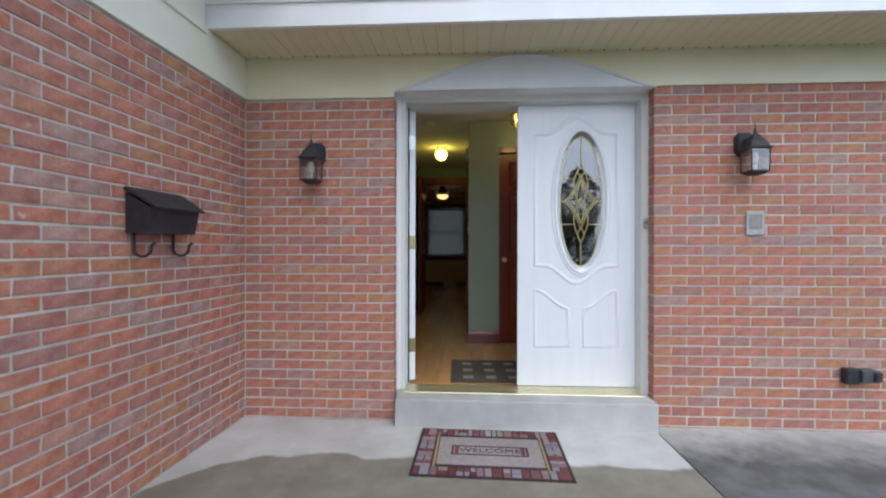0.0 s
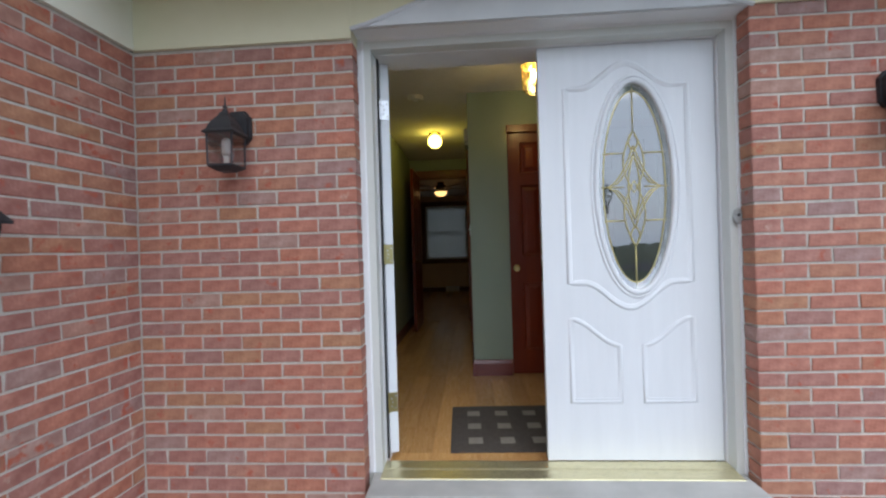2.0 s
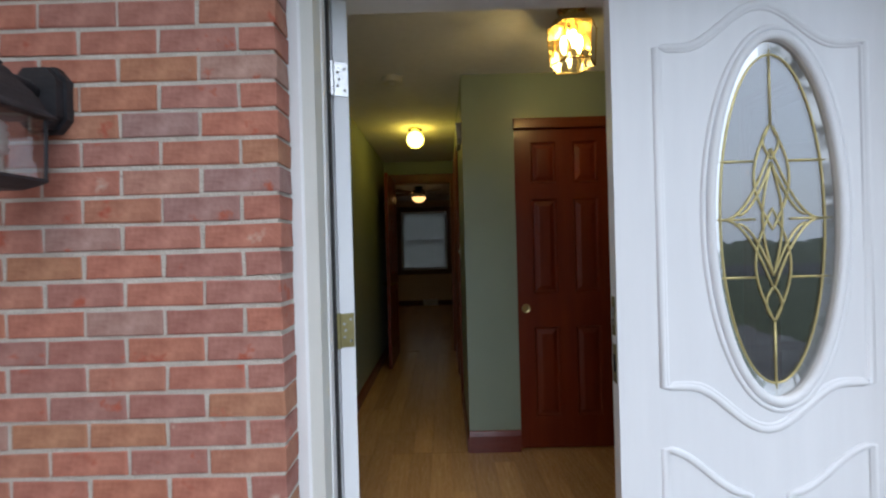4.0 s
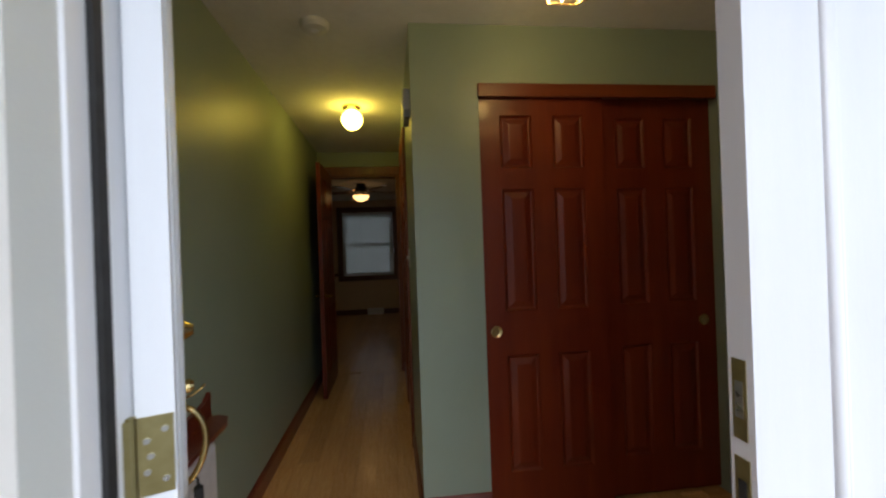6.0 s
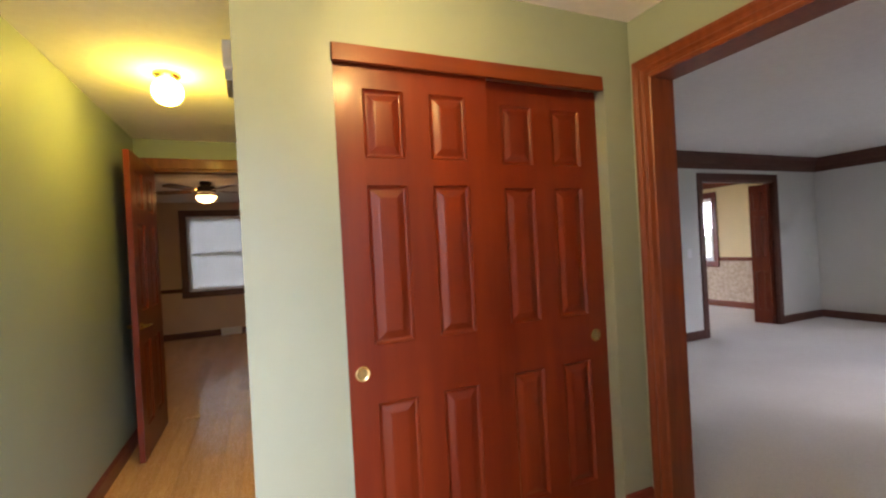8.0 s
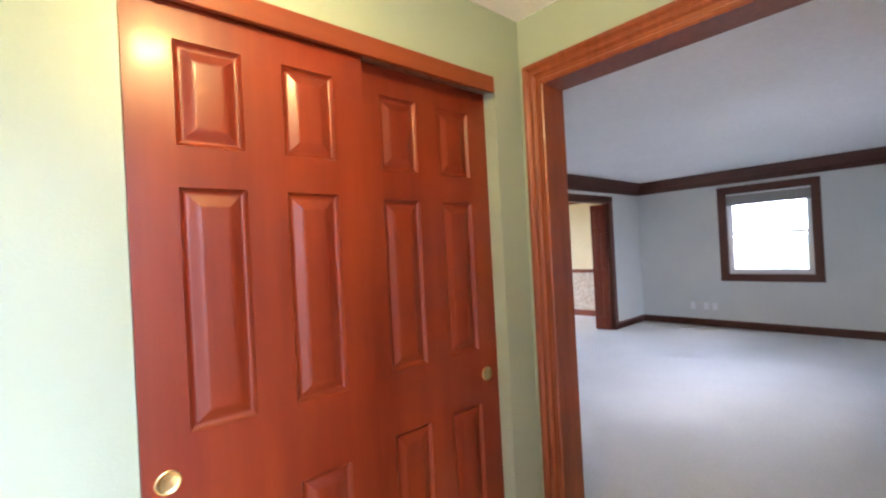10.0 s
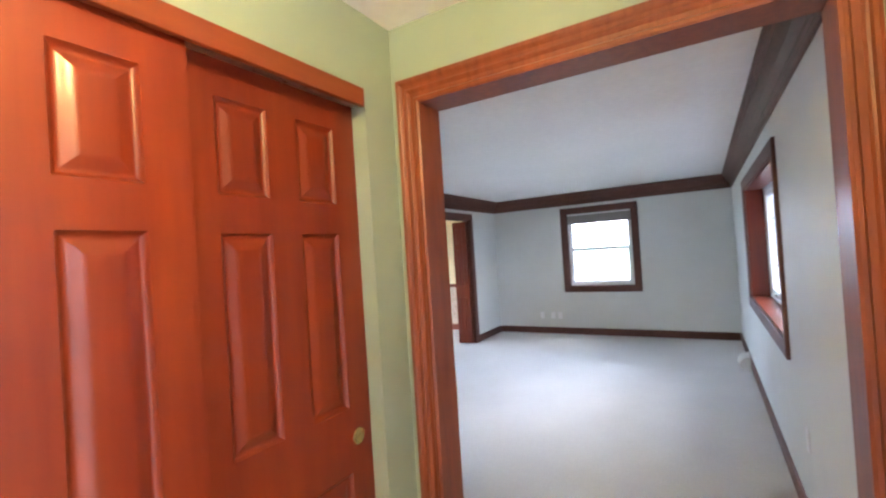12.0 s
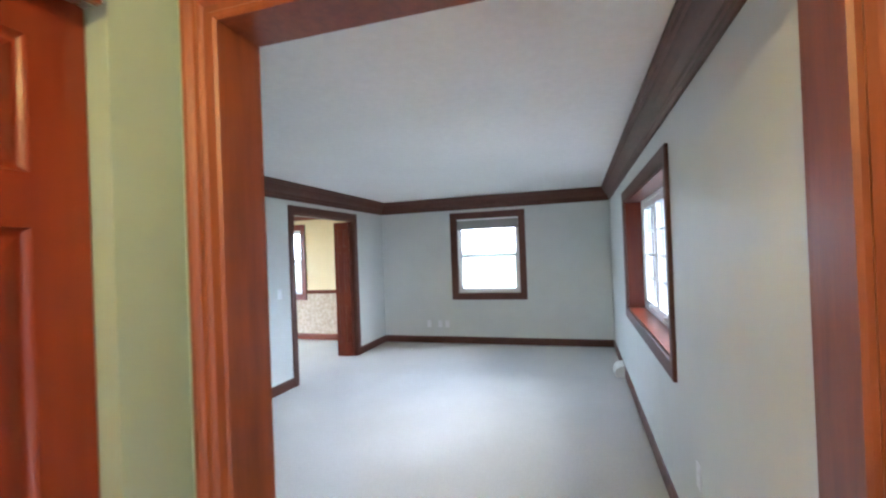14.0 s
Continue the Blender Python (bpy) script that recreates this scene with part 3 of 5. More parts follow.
# ---------- doorway: step, sill, frame, arch ----------
bm = box(-0.866, -0.112, P - 0.03, 0.852, 0.099, 0.250, 0.010)
setting("step", bm, concrete, "grey concrete doorstep", "step")
bm = bmesh.new()
bx(bm, DX0 + 0.001, 0.1, F - 0.1, DX1 - 0.001, 0.205, 0.2502)
sweep(bm, [(0.03, 0.2504), (0.032, 0.255), (0.11, 0.258), (0.115, 0.261), (0.18, 0.263), (0.198, 0.258), (0.2045, 0.2504)], (DX0 + 0.002, 0, 0), (DX1 - 0.002, 0, 0), (0, 1, 0), (0, 0, 1))
setting("door_sill", bm, sill_metal, "gold anodised aluminium door sill", "sill")
setting("floor_doorway", box(DX0 + 0.001, 0.2055, F - 0.1, DX1 - 0.001, YF + 0.0005, F - 0.0005), oak, "oak floor board between sill and foyer", "floor")
bm = bmesh.new()
# brickmould, stepped back towards the jamb
casing(bm, DX0 + 0.004, DX1 - 0.004, 0.2505, DTOP - 0.002, [(0, 0.20), (0, 0.172), (0.008, 0.166), (0.012, 0.150), (0.020, 0.146), (0.024, 0.128), (0.034, 0.120), (0.038, 0.100), (0.044, 0.094), (0.075, 0.094), (0.075, 0.20)], on_xz)
setting("trim_brickmould", bm, white_paint, "white moulded frame round the front doorway", "trim")
bm = boxes([(DX0 - 0.05, 0.2005, 0.207, DX0 + 0.004, 0.357, DTOP + 0.05), (DX1 - 0.004, 0.2005, 0.207, DX1 + 0.05, 0.357, DTOP + 0.05), (DX0 + 0.0045, 0.2005, DTOP - 0.002, DX1 - 0.0045, 0.357, DTOP + 0.05)])
setting("door_jamb", bm, white_paint, "white front door jambs", "door frame")
bm = boxes([(DX0 + 0.0045, 0.205, 0.265, DX0 + 0.012, 0.222, DTOP - 0.003), (DX1 - 0.012, 0.234, 0.265, DX1 - 0.0045, 0.244, DTOP - 0.003)])
setting("weatherstrip", bm, rubber, "black rubber weatherstrip in the door jamb", "seal")
bm = bmesh.new()
arch = [(-0.886, 2.333)]
for i in range(25):
    u = -1 + 2 * i / 24
    arch.append((0.875 * u - 0.011, 2.338 + 0.228 * (0.5 + 0.5 * math.cos(math.pi * u)) ** 0.62))
arch.append((0.864, 2.333))
prism(bm, arch, -0.034, -0.0165, on_xz)
tube(bm, [(x, -0.034, z - 0.012) for x, z in arch[1:-1]], 0.010, 8, up=(0, 1, 0))
setting("trim_arch", bm, grey_white, "pale grey arched panel above the front doors", "trim")


def front_leaf(mirror=1):
    """A steel entry leaf with an oval leaded light. Local: hinge edge at x = 0, leaf towards -x * mirror, outer face at y = 0."""
    w, h, th = 0.832, 2.022, 0.044
    t = thing("front_door", "white panelled front door with an oval leaded window", "door")
    cx, cz, rx, rz = 0.378, 1.329, 0.174, 0.502
    n = 64

    def s(x):
        return -x * mirror
    bm = bmesh.new()
    loops = {}
    for y in (0.0, th):
        inn, out = [], []
        for i in range(n):
            a = 2 * math.pi * i / n
            ca, sa = math.cos(a), math.sin(a)
            inn.append(bm.verts.new((s(cx + rx * ca), y, cz + rz * sa)))
            k = min(((w - cx) if ca > 0 else cx) / max(abs(ca), 1e-6), ((h - cz) if sa > 0 else cz) / max(abs(sa), 1e-6))
            out.append(bm.verts.new((s(cx + k * ca), y, cz + k * sa)))
        corners = [bm.verts.new((s(px), y, pz)) for px, pz in ((w, h), (0, h), (0, 0), (w, 0))]
        ang = [math.atan2(pz - cz, px - cx) % (2 * math.pi) for px, pz in ((w, h), (0, h), (0, 0), (w, 0))]
        for i in range(n):
            j = (i + 1) % n
            a0, a1 = 2 * math.pi * i / n, 2 * math.pi * (i + 1) / n
            mid = [c for c, g in zip(corners, ang) if a0 + 1e-6 < g < a1 - 1e-6]
            bm.faces.new([inn[i], out[i], *mid, out[j], inn[j]])
        loops[y] = (inn, out, corners, ang)
    i0, i1 = loops[0.0], loops[th]
    for i in range(n):
        j = (i + 1) % n
        bm.faces.new((i0[0][i], i0[0][j], i1[0][j], i1[0][i]))
        a0, a1 = 2 * math.pi * i / n, 2 * math.pi * (i + 1) / n
        idx = [k for k in range(4) if a0 + 1e-6 < i0[3][k] < a1 - 1e-6]
        front = [i0[1][i], *[i0[2][k] for k in idx], i0[1][j]]
        back = [i1[1][i], *[i1[2][k] for k in idx], i1[1][j]]
        for k in range(len(front) - 1):
            bm.faces.new((front[k], front[k + 1], back[k + 1], back[k]))
    leaf = part("leaf", bm, door_white, t)
    oval = [(cx + (rx + 0.012) * math.cos(2 * math.pi * i / n), cz + (rz + 0.012) * math.sin(2 * math.pi * i / n)) for i in range(n)]
    oval2 = [(cx + (rx + 0.034) * math.cos(2 * math.pi * i / n), cz + (rz + 0.034) * math.sin(2 * math.pi * i / n)) for i in range(n)]
    for y in (0.0, th):
        bm = bmesh.new()
        tube(bm, [(s(x), y, z) for x, z in oval], 0.014, 10, True, 0.75)
        tube(bm, [(s(x), y, z) for x, z in oval2], 0.008, 8, True, 0.6)
        part("oval_frame", bm, door_white, t, smooth=True)

    def ogee(x0, x1, z, rise, up):
        pts = []
        for i in range(25):
            u = i / 24
            k = 0.5 - 0.5 * math.cos(2 * math.pi * min(1, max(0, (u - 0.12) / 0.76)))
            pts.append((x0 + (x1 - x0) * u, z + up * rise * k))
        return pts
    m0, m1 = 0.125, w - 0.125
    upper = ogee(m0, m1, 1.815, 0.115, 1) + ogee(m1, m0, 0.865, 0.125, -1)
    pl = [(m0, 0.285), (m0, 0.69)] + [(m0 + 0.235 * i / 14, 0.69 - 0.13 * (0.5 - 0.5 * math.cos(math.pi * i / 14))) for i in range(1, 15)] + [(m0 + 0.235, 0.285)]
    pr = [(m1 - (x - m0), z) for x, z in pl]
    for y, f in ((0.0, -1), (th, 1)):
        for shape in (upper, pl, pr):
            bm = bmesh.new()
            tube(bm, [(s(x), y, z) for x, z in shape], 0.011, 8, True, 0.55)
            mx, mz = sum(p[0] for p in shape) / len(shape), sum(p[1] for p in shape) / len(shape)
            tube(bm, [(s(mx + (x - mx) * 0.93 if shape is not upper else mx + (x - mx) * 0.965), y, mz + (z - mz) * (0.95 if shape is not upper else 0.98)) for x, z in shape], 0.006, 8, True, 0.6)
            part("moulding", bm, door_white, t, smooth=True)
    bm = bmesh.new()
    prism(bm, [(s(cx + (rx - 0.024) * math.cos(2 * math.pi * i / n)), cz + (rz - 0.034) * math.sin(2 * math.pi * i / n)) for i in range(n)], 0.020, 0.025, on_xz)
    g = part("glass", bm, oval_m, t, "clear leaded glass")
    g.visible_shadow = False
    bm = bmesh.new()
    for i in range(n):
        a, b = 2 * math.pi * i / n, 2 * math.pi * (i + 1) / n
        q = [(s(cx + (rx - 0.024) * math.cos(a)), 0.019, cz + (rz - 0.034) * math.sin(a)), (s(cx + (rx - 0.024) * math.cos(b)), 0.019, cz + (rz - 0.034) * math.sin(b)),
             (s(cx + rx * math.cos(b)), 0.012, cz + rz * math.sin(b)), (s(cx + rx * math.cos(a)), 0.012, cz + rz * math.sin(a))]
        bm.faces.new([bm.verts.new(p) for p in q])
    g = part("bevelled_border", bm, oval_edge, t, "bevelled glass border")
    g.visible_shadow = False
    # gold cames: border, cross bars, interlaced leaf figure
    def leaf_shape(x, z0, z1, half, k=1.0):
        a = [(x + half * math.sin(math.pi * i / 12) ** k, z0 + (z1 - z0) * i / 12) for i in range(13)]
        return a + [(2 * x - p, q) for p, q in reversed(a[1:-1])]
    figures = [([(cx + (rx - 0.026) * math.cos(2 * math.pi * i / n), cz + (rz - 0.036) * math.sin(2 * math.pi * i / n)) for i in range(n)], True)]
    figures += [(leaf_shape(cx, cz - 0.29, cz + 0.03, 0.05), True), (leaf_shape(cx, cz - 0.03, cz + 0.27, 0.05), True), (leaf_shape(cx, cz - 0.16, cz + 0.16, 0.028), True),
                (leaf_shape(cx, cz + 0.17, cz + 0.27, 0.022), True), (leaf_shape(cx, cz - 0.29, cz - 0.19, 0.022), True)]
    for sx in (-1, 1):
        for sz in (-1, 1):
            figures.append(([(cx + sx * 0.135 * (1 - i / 10) ** 1.0, cz + sz * 0.20 * (i / 10) ** 1.9) for i in range(11)], False))
            figures.append(([(cx + sx * 0.095 * (1 - i / 10), cz + sz * 0.012 + sz * 0.15 * (i / 10) ** 1.7) for i in range(11)], False))
    for z in (cz + 0.165, cz, cz - 0.165):
        half = (rx - 0.004) * math.sqrt(1 - ((z - cz) / rz) ** 2)
        figures += [([(cx - half, z), (cx - 0.05, z)], False), ([(cx + 0.05, z), (cx + half, z)], False)]
    figures += [([(cx, cz + 0.27), (cx, cz + rz - 0.006)], False), ([(cx, cz - 0.29), (cx, cz - rz + 0.006)], False)]
    for pts, closed in figures:
        bm = bmesh.new()
        tube(bm, [(s(x), 0.0185, z) for x, z in pts], 0.0034, 6, closed, 0.8)
        part("came", bm, came_m, t, smooth=True)
    return t


right = front_leaf(1)
right.matrix_basis = pose(DX1 - 0.008, 0.188, 0.266)
left = front_leaf(-1)
left["label"] = "white panelled front door standing open inwards"
left.matrix_basis = pose(DX0 + 0.010, 0.262, 0.266, 0, 0, 114) @ pose(0, -0.044, 0)


def hinges(door, xl, yl):
    for i, z in enumerate((0.213, 0.983, 1.733)):
        bm = boxes([(xl - 0.0035, yl + 0.002, z, xl - 0.0005, yl + 0.042, z + 0.10)])
        lathe(bm, [(0.006, z - 0.003), (0.006, z + 0.103)], 10, (xl - 0.004, yl + 0.048, 0))
        bx(bm, xl - 0.012, yl + 0.048, z, xl - 0.009, yl + 0.085, z + 0.10)
        hg = part("hinge", bm, steel if i == 2 else old_brass, door, "bright steel butt hinge" if i == 2 else "brass butt hinge")
        for dz, dy in ((0.018, 0.012), (0.05, 0.028), (0.082, 0.012), (0.03, 0.032), (0.07, 0.032)):
            bm = bmesh.new()
            lathe(bm, [(0.0042, xl - 0.0056), (0.0042, xl - 0.0034)], 8, (0, yl + dy, z + dz), "x")
            part("screw", bm, shade_m if i == 2 else steel, hg, "dark screw head" if i == 2 else "")


hinges(left, 0.0, 0.0)
# handle set on the open leaf: local x runs inwards along the leaf, y = 0 is its outer face
hx = 0.832 - 0.065
bm = bmesh.new()
lathe(bm, [(0.031, 0.0), (0.031, -0.008), (0.026, -0.014), (0.016, -0.03), (0.014, -0.034)], 20, (hx, 0, 1.08), "y")
part("deadbolt", bm, brass, left, "brass deadbolt", True)
bm = bmesh.new()
prism(bm, [(hx - 0.026, 0.635), (hx - 0.026, 0.915), (hx - 0.012, 0.945), (hx + 0.012, 0.945), (hx + 0.026, 0.915), (hx + 0.026, 0.635), (hx, 0.615)], -0.006, 0.0, on_xz)
lathe(bm, [(0.02, 0), (0.02, -0.02), (0.012, -0.03)], 14, (hx, 0, 0.92), "y")
part("handle_plate", bm, brass, left, "brass handle plate")
bm = bmesh.new()
tube(bm, [(hx, -0.004 - 0.058 * math.sin(math.pi * i / 18) ** 0.6 * (1 - 0.25 * i / 18), 0.862 - 0.215 * i / 18) for i in range(19)], 0.009, 10, up=(1, 0, 0))
part("pull_handle", bm, brass, left, "brass curved pull", True)
bm = bmesh.new()
tube(bm, [(hx, -0.006, 0.888), (hx, -0.022, 0.892), (hx, -0.04, 0.902), (hx, -0.058, 0.918)], 0.007, 8, flat=0.5, up=(0, 0, 1))
part("thumb_latch", bm, brass, left, "brass thumb latch", True)
bm = box(hx - 0.016, -0.045, 0.555, hx + 0.016, -0.02, 0.63, 0.008)
tube(bm, [(hx, -0.033, 0.625), (hx, -0.03, 0.655)], 0.004, 6, up=(1, 0, 0))
kb = link("key_box", bm, rubber)
kb.matrix_basis = left.matrix_basis
tagged(kb, "small black key box hanging on the brass door handle", "key box")
bm = boxes([(-0.8335, 0.012, 1.01, -0.8322, 0.036, 1.12)])
part("strike_plate", bm, old_brass, right, "brass latch plate")
bm = boxes([(-0.8345, 0.017, 1.04, -0.8336, 0.031, 1.09)])
part("latch_inset", bm, steel, right, "worn latch opening")
bm = boxes([(-0.8335, 0.010, 0.875, -0.8322, 0.036, 0.985)])
part("latch_plate", bm, old_brass, right, "brass latch plate")
bm = boxes([(-0.8345, 0.016, 0.905, -0.8336, 0.030, 0.955)])
part("latch_inset", bm, rubber, right, "dark latch opening")
# bell button on the frame
bell = thing("doorbell_button", "oval doorbell button on the white door frame", "doorbell", (DX1 + 0.026, 0.090, 1.43))
bm = bmesh.new()
lathe(bm, [(0.019, 0.0), (0.019, -0.006), (0.015, -0.010)], 20, (0, 0, 0), "y")
for v in bm.verts:
    v.co.z *= 2.0
part("rim", bm, plate_m, bell)
bm = bmesh.new()
lathe(bm, [(0.008, -0.0085), (0.007, -0.013), (0.003, -0.014)], 16, (0, 0, 0.004), "y")
part("button", bm, black_m, bell, smooth=True)


# ---------- six-panel doors ----------
def six_panel(name, label, w, h, th, material):
    """Local: left edge at x = 0, face at y = 0, foot at z = 0. Panels are raised fields in sunk frames."""
    t = thing(name, label, "door")
    st, mu = 0.104 * w / 0.637, 0.108 * w / 0.637
    pw = (w - 2 * st - mu) / 2
    zs = [(0.096 * h, 0.373 * h), (0.479 * h, 0.769 * h), (0.819 * h, 0.945 * h)]
    bm = bmesh.new()
    cells = [(st + i * (pw + mu), st + i * (pw + mu) + pw, z0, z1) for i in range(2) for z0, z1 in zs]
    # stiles, mullion, rails
    bx(bm, 0, 0, 0, st, th, h)
    bx(bm, w - st, 0, 0, w, th, h)
    edges = [0] + [v for z in zs for v in z] + [h]
    for z0, z1 in zip(edges[::2], edges[1::2]):
        bx(bm, st, 0, z0, w - st, th, z1)
    for z0, z1 in zs:
        bx(bm, st + pw, 0, z0, st + pw + mu, th, z1)
    part("frame", bm, material, t)
    for x0, x1, z0, z1 in cells:
        bm = bmesh.new()
        for face, sgn in ((0.0, 1), (th, -1)):
            def ring(d, y):
                return [bm.verts.new(p) for p in ((x0 + d, face + sgn * y, z0 + d), (x1 - d, face + sgn * y, z0 + d), (x1 - d, face + sgn * y, z1 - d), (x0 + d, face + sgn * y, z1 - d))]
            k = min(1.0, (x1 - x0) / 0.13)
            prof = [(d * k, y) for d, y in ((0, 0.0003), (0.002, 0.0035), (0.005, 0.0075), (0.009, 0.0105), (0.013, 0.0118), (0.017, 0.0115), (0.022, 0.0098), (0.029, 0.0068), (0.036, 0.0040), (0.042, 0.0022), (0.047, 0.0014), (0.052, 0.0012))]
            rs = [ring(d, y) for d, y in prof]
            for a, b in zip(rs, rs[1:]):
                for k in range(4):
                    bm.faces.new((a[k], a[(k + 1) % 4], b[(k + 1) % 4], b[k])).smooth = True
            bm.faces.new(rs[-1]).smooth = True
            # the mitres stay sharp
            for a, b in zip(rs, rs[1:]):
                for k in range(4):
                    bm.edges.get((a[k], b[k])).smooth = False
        part("panel", bm, material, t)
    return t


def cup_pull(door, x, z):
    bm = bmesh.new()
    lathe(bm, [(0.029, 0.0), (0.029, -0.003), (0.024, -0.005), (0.022, -0.002), (0.017, 0.004 - 0.006), (0.010, -0.001)], 28, (x, 0, z), "y")
    part("finger_pull", bm, brass, door, "round brass finger pull", True)


cw = 0.637
cd1 = six_panel("closet_door", "cherry-stained six-panel sliding closet door", cw, 2.075, 0.034, cherry)
tagged(cd1, group="sliding closet doors")
cd1.matrix_basis = pose(CL0 + 0.003, PIL_Y + 0.012, F + 0.014)
cd2 = copy_thing(cd1, pose(CL1 - 0.003 - cw, PIL_Y + 0.062, F + 0.014))
cup_pull(cd1, 0.052, 0.895)
cup_pull(cd2, cw - 0.068, 0.888)
bm = box(CL0 - 0.003, PIL_Y - 0.02, 2.283, 1.206, PIL_Y - 0.0005, 2.348, 0.003)
setting("trim_closet_header", bm, cherry_h, "cherry-stained board over the closet doors", "trim")
setting("closet_track", box(CL0 + 0.002, PIL_Y + 0.004, 2.302, CL1 - 0.002, PIL_Y + 0.10, 2.309), steel, "steel closet door track", "track")

# ---------- casings ----------
FLUTE = [(0.0, 0.0), (0.0, 0.012), (0.008, 0.017), (0.018, 0.017), (0.024, 0.010), (0.040, 0.010), (0.046, 0.016), (0.052, 0.019), (0.060, 0.015), (0.070, 0.015), (0.076, 0.021), (0.083, 0.025), (0.095, 0.025), (0.100, 0.018), (0.100, 0.0)]
PLAIN = [(0.0, 0.0), (0.0, 0.012), (0.006, 0.016), (0.070, 0.020), (0.085, 0.022), (0.093, 0.018), (0.093, 0.0)]
bm = bmesh.new()
casing(bm, OP0, OP1, F, OPT, FLUTE, lambda a, b, h: (FX - 0.0005 - h, a, b))
casing(bm, OP0, OP1, F, OPT, FLUTE, lambda a, b, h: (LX0 + 0.0005 + h, a, b))
setting("trim_living_opening", bm, casing_m, "fluted cherry-stained casing of the living room opening", "door casing")
bm = boxes([(FX - 0.0003, OP0 - 0.0175, F, LX0 + 0.0003, OP0 - 0.0002, OPT + 0.0175), (FX - 0.0003, OP1 + 0.0002, F, LX0 + 0.0003, OP1 + 0.0175, OPT + 0.0175), (FX - 0.0003, OP0, OPT + 0.0002, LX0 + 0.0003, OP1, OPT + 0.0175)])
setting("living_opening_jamb", bm, casing_m, "cherry-stained jambs of the living room opening", "door frame")
bm = bmesh.new()
casing(bm, HD0, HD1, F, HDT, PLAIN, lambda a, b, h: (a, HALL_END - 0.0005 - h, b))
bx(bm, HD0 - 0.0005, HALL_END - 0.0003, F, HD0 + 0.018, HALL_END + 0.119, HDT)
bx(bm, HD1 - 0.018, HALL_END - 0.0003, F, HD1 + 0.0005, HALL_END + 0.119, HDT)
bx(bm, HD0 + 0.0185, HALL_END - 0.0003, HDT - 0.018, HD1 - 0.0185, HALL_END + 0.119, HDT + 0.0005)
setting("trim_bedroom_door", bm, casing_m, "cherry-stained casing of the bedroom doorway", "door casing")
bm = bmesh.new()
casing(bm, 2.70, 3.47, F, 2.29, PLAIN, lambda a, b, h: (HALL_R - 0.0005 - h, a, b))
setting("trim_hall_door", bm, casing_m, "cherry-stained casing of a side door in the hall", "door casing")
sd = six_panel("hall_side_door", "closed cherry-stained six-panel door in the hall", 0.765, 2.05, 0.034, cherry)
sd.matrix_basis = pose(HALL_R - 0.006, 2.7025 + 0.765, F + 0.003, 0, 0, -90)
bm = bmesh.new()
casing(bm, DN0, DN1, F, DNT, PLAIN, lambda a, b, h: (a, LY1 - 0.0005 - h, b))
for x0, x1 in ((DN0 - 0.0005, DN0 + 0.018), (DN1 - 0.018, DN1 + 0.0005)):
    bx(bm, x0, LY1 - 0.0003, F, x1, LY1 + 0.1103, DNT)
bx(bm, DN0 + 0.0185, LY1 - 0.0003, DNT - 0.018, DN1 - 0.0185, LY1 + 0.1103, DNT + 0.0005)
setting("trim_dining_opening", bm, trim_m, "dark-stained casing of the dining room opening", "door casing")

hd = six_panel("bedroom_door", "cherry-stained six-panel bedroom door standing open along the hall wall", 0.78, 2.135, 0.036, cherry)
hd.matrix_basis = pose(HD0 + 0.012, HALL_END - 0.022 - 0.78, F + 0.012, 0, 0, 90) @ pose(0, -0.036, 0)
for y, sg in ((0.0, -1), (0.036, 1)):
    bm = bmesh.new()
    lathe(bm, [(0.026, y), (0.026, y + sg * 0.006), (0.012, y + sg * 0.012), (0.009, y + sg * 0.04)], 16, (0.06, 0, 0.92), "y")
    tube(bm, [(0.06, y + sg * 0.042, 0.92), (0.10, y + sg * 0.046, 0.922), (0.165, y + sg * 0.046, 0.918)], 0.008, 8, up=(0, 0, 1))
    part("lever_handle", bm, brass, hd, "brass lever handle", True)
fold = six_panel("folding_door", "dark-stained folded panel door in the dining opening", 0.24, 2.02, 0.03, cherry)
tagged(fold, group="folding door leaves")
fold.matrix_basis = pose(DN1 - 0.024, LY1 + 0.03, F + 0.014, 0, 0, 97)
copy_thing(fold, pose(DN1 - 0.085, LY1 + 0.27, F + 0.014, 0, 0, -83) @ pose(0, -0.032, 0))

# ---------- baseboards, chair rails, crown ----------
BASE = [(0.0, 0.0), (0.014, 0.0), (0.014, 0.085), (0.010, 0.098), (0.006, 0.108), (0.0, 0.112)]


def skirting(name, runs, material, label, prof=BASE):
    bm = bmesh.new()
    for (x0, y0, x1, y1, nx, ny) in runs:
        sweep(bm, prof, (x0, y0, F + 0.0005), (x1, y1, F + 0.0005), (nx, ny, 0), (0, 0, 1))
    return setting(name, bm, material, label, "baseboard")


red_base = surface("red_base", (0.145, 0.021, 0.016), (0.205, 0.034, 0.022), 6, 0.3, 0.03, stretch=(1, 1, 6), coat=0.3)
skirting("baseboard_hall", [(HALL_L + 0.0005, YF + 0.02, HALL_L + 0.0005, HALL_END - 0.001, 1, 0), (HALL_R - 0.0005, PIL_Y - 0.014, HALL_R - 0.0005, 2.605, -1, 0),
                            (HALL_R - 0.0005, 3.565, HALL_R - 0.0005, HALL_END - 0.001, -1, 0)], red_base, "dark cherry baseboard along the hall")
skirting("baseboard_closet", [(HALL_R + 0.0005, PIL_Y - 0.0005, CL0 - 0.002, PIL_Y - 0.0005, 0, -1), (CL1 + 0.002, PIL_Y - 0.0005, FX - 0.001, PIL_Y - 0.0005, 0, -1)], red_base, "dark cherry baseboard beside the closet",
         [(a * 1.2, b * 1.22) for a, b in BASE])
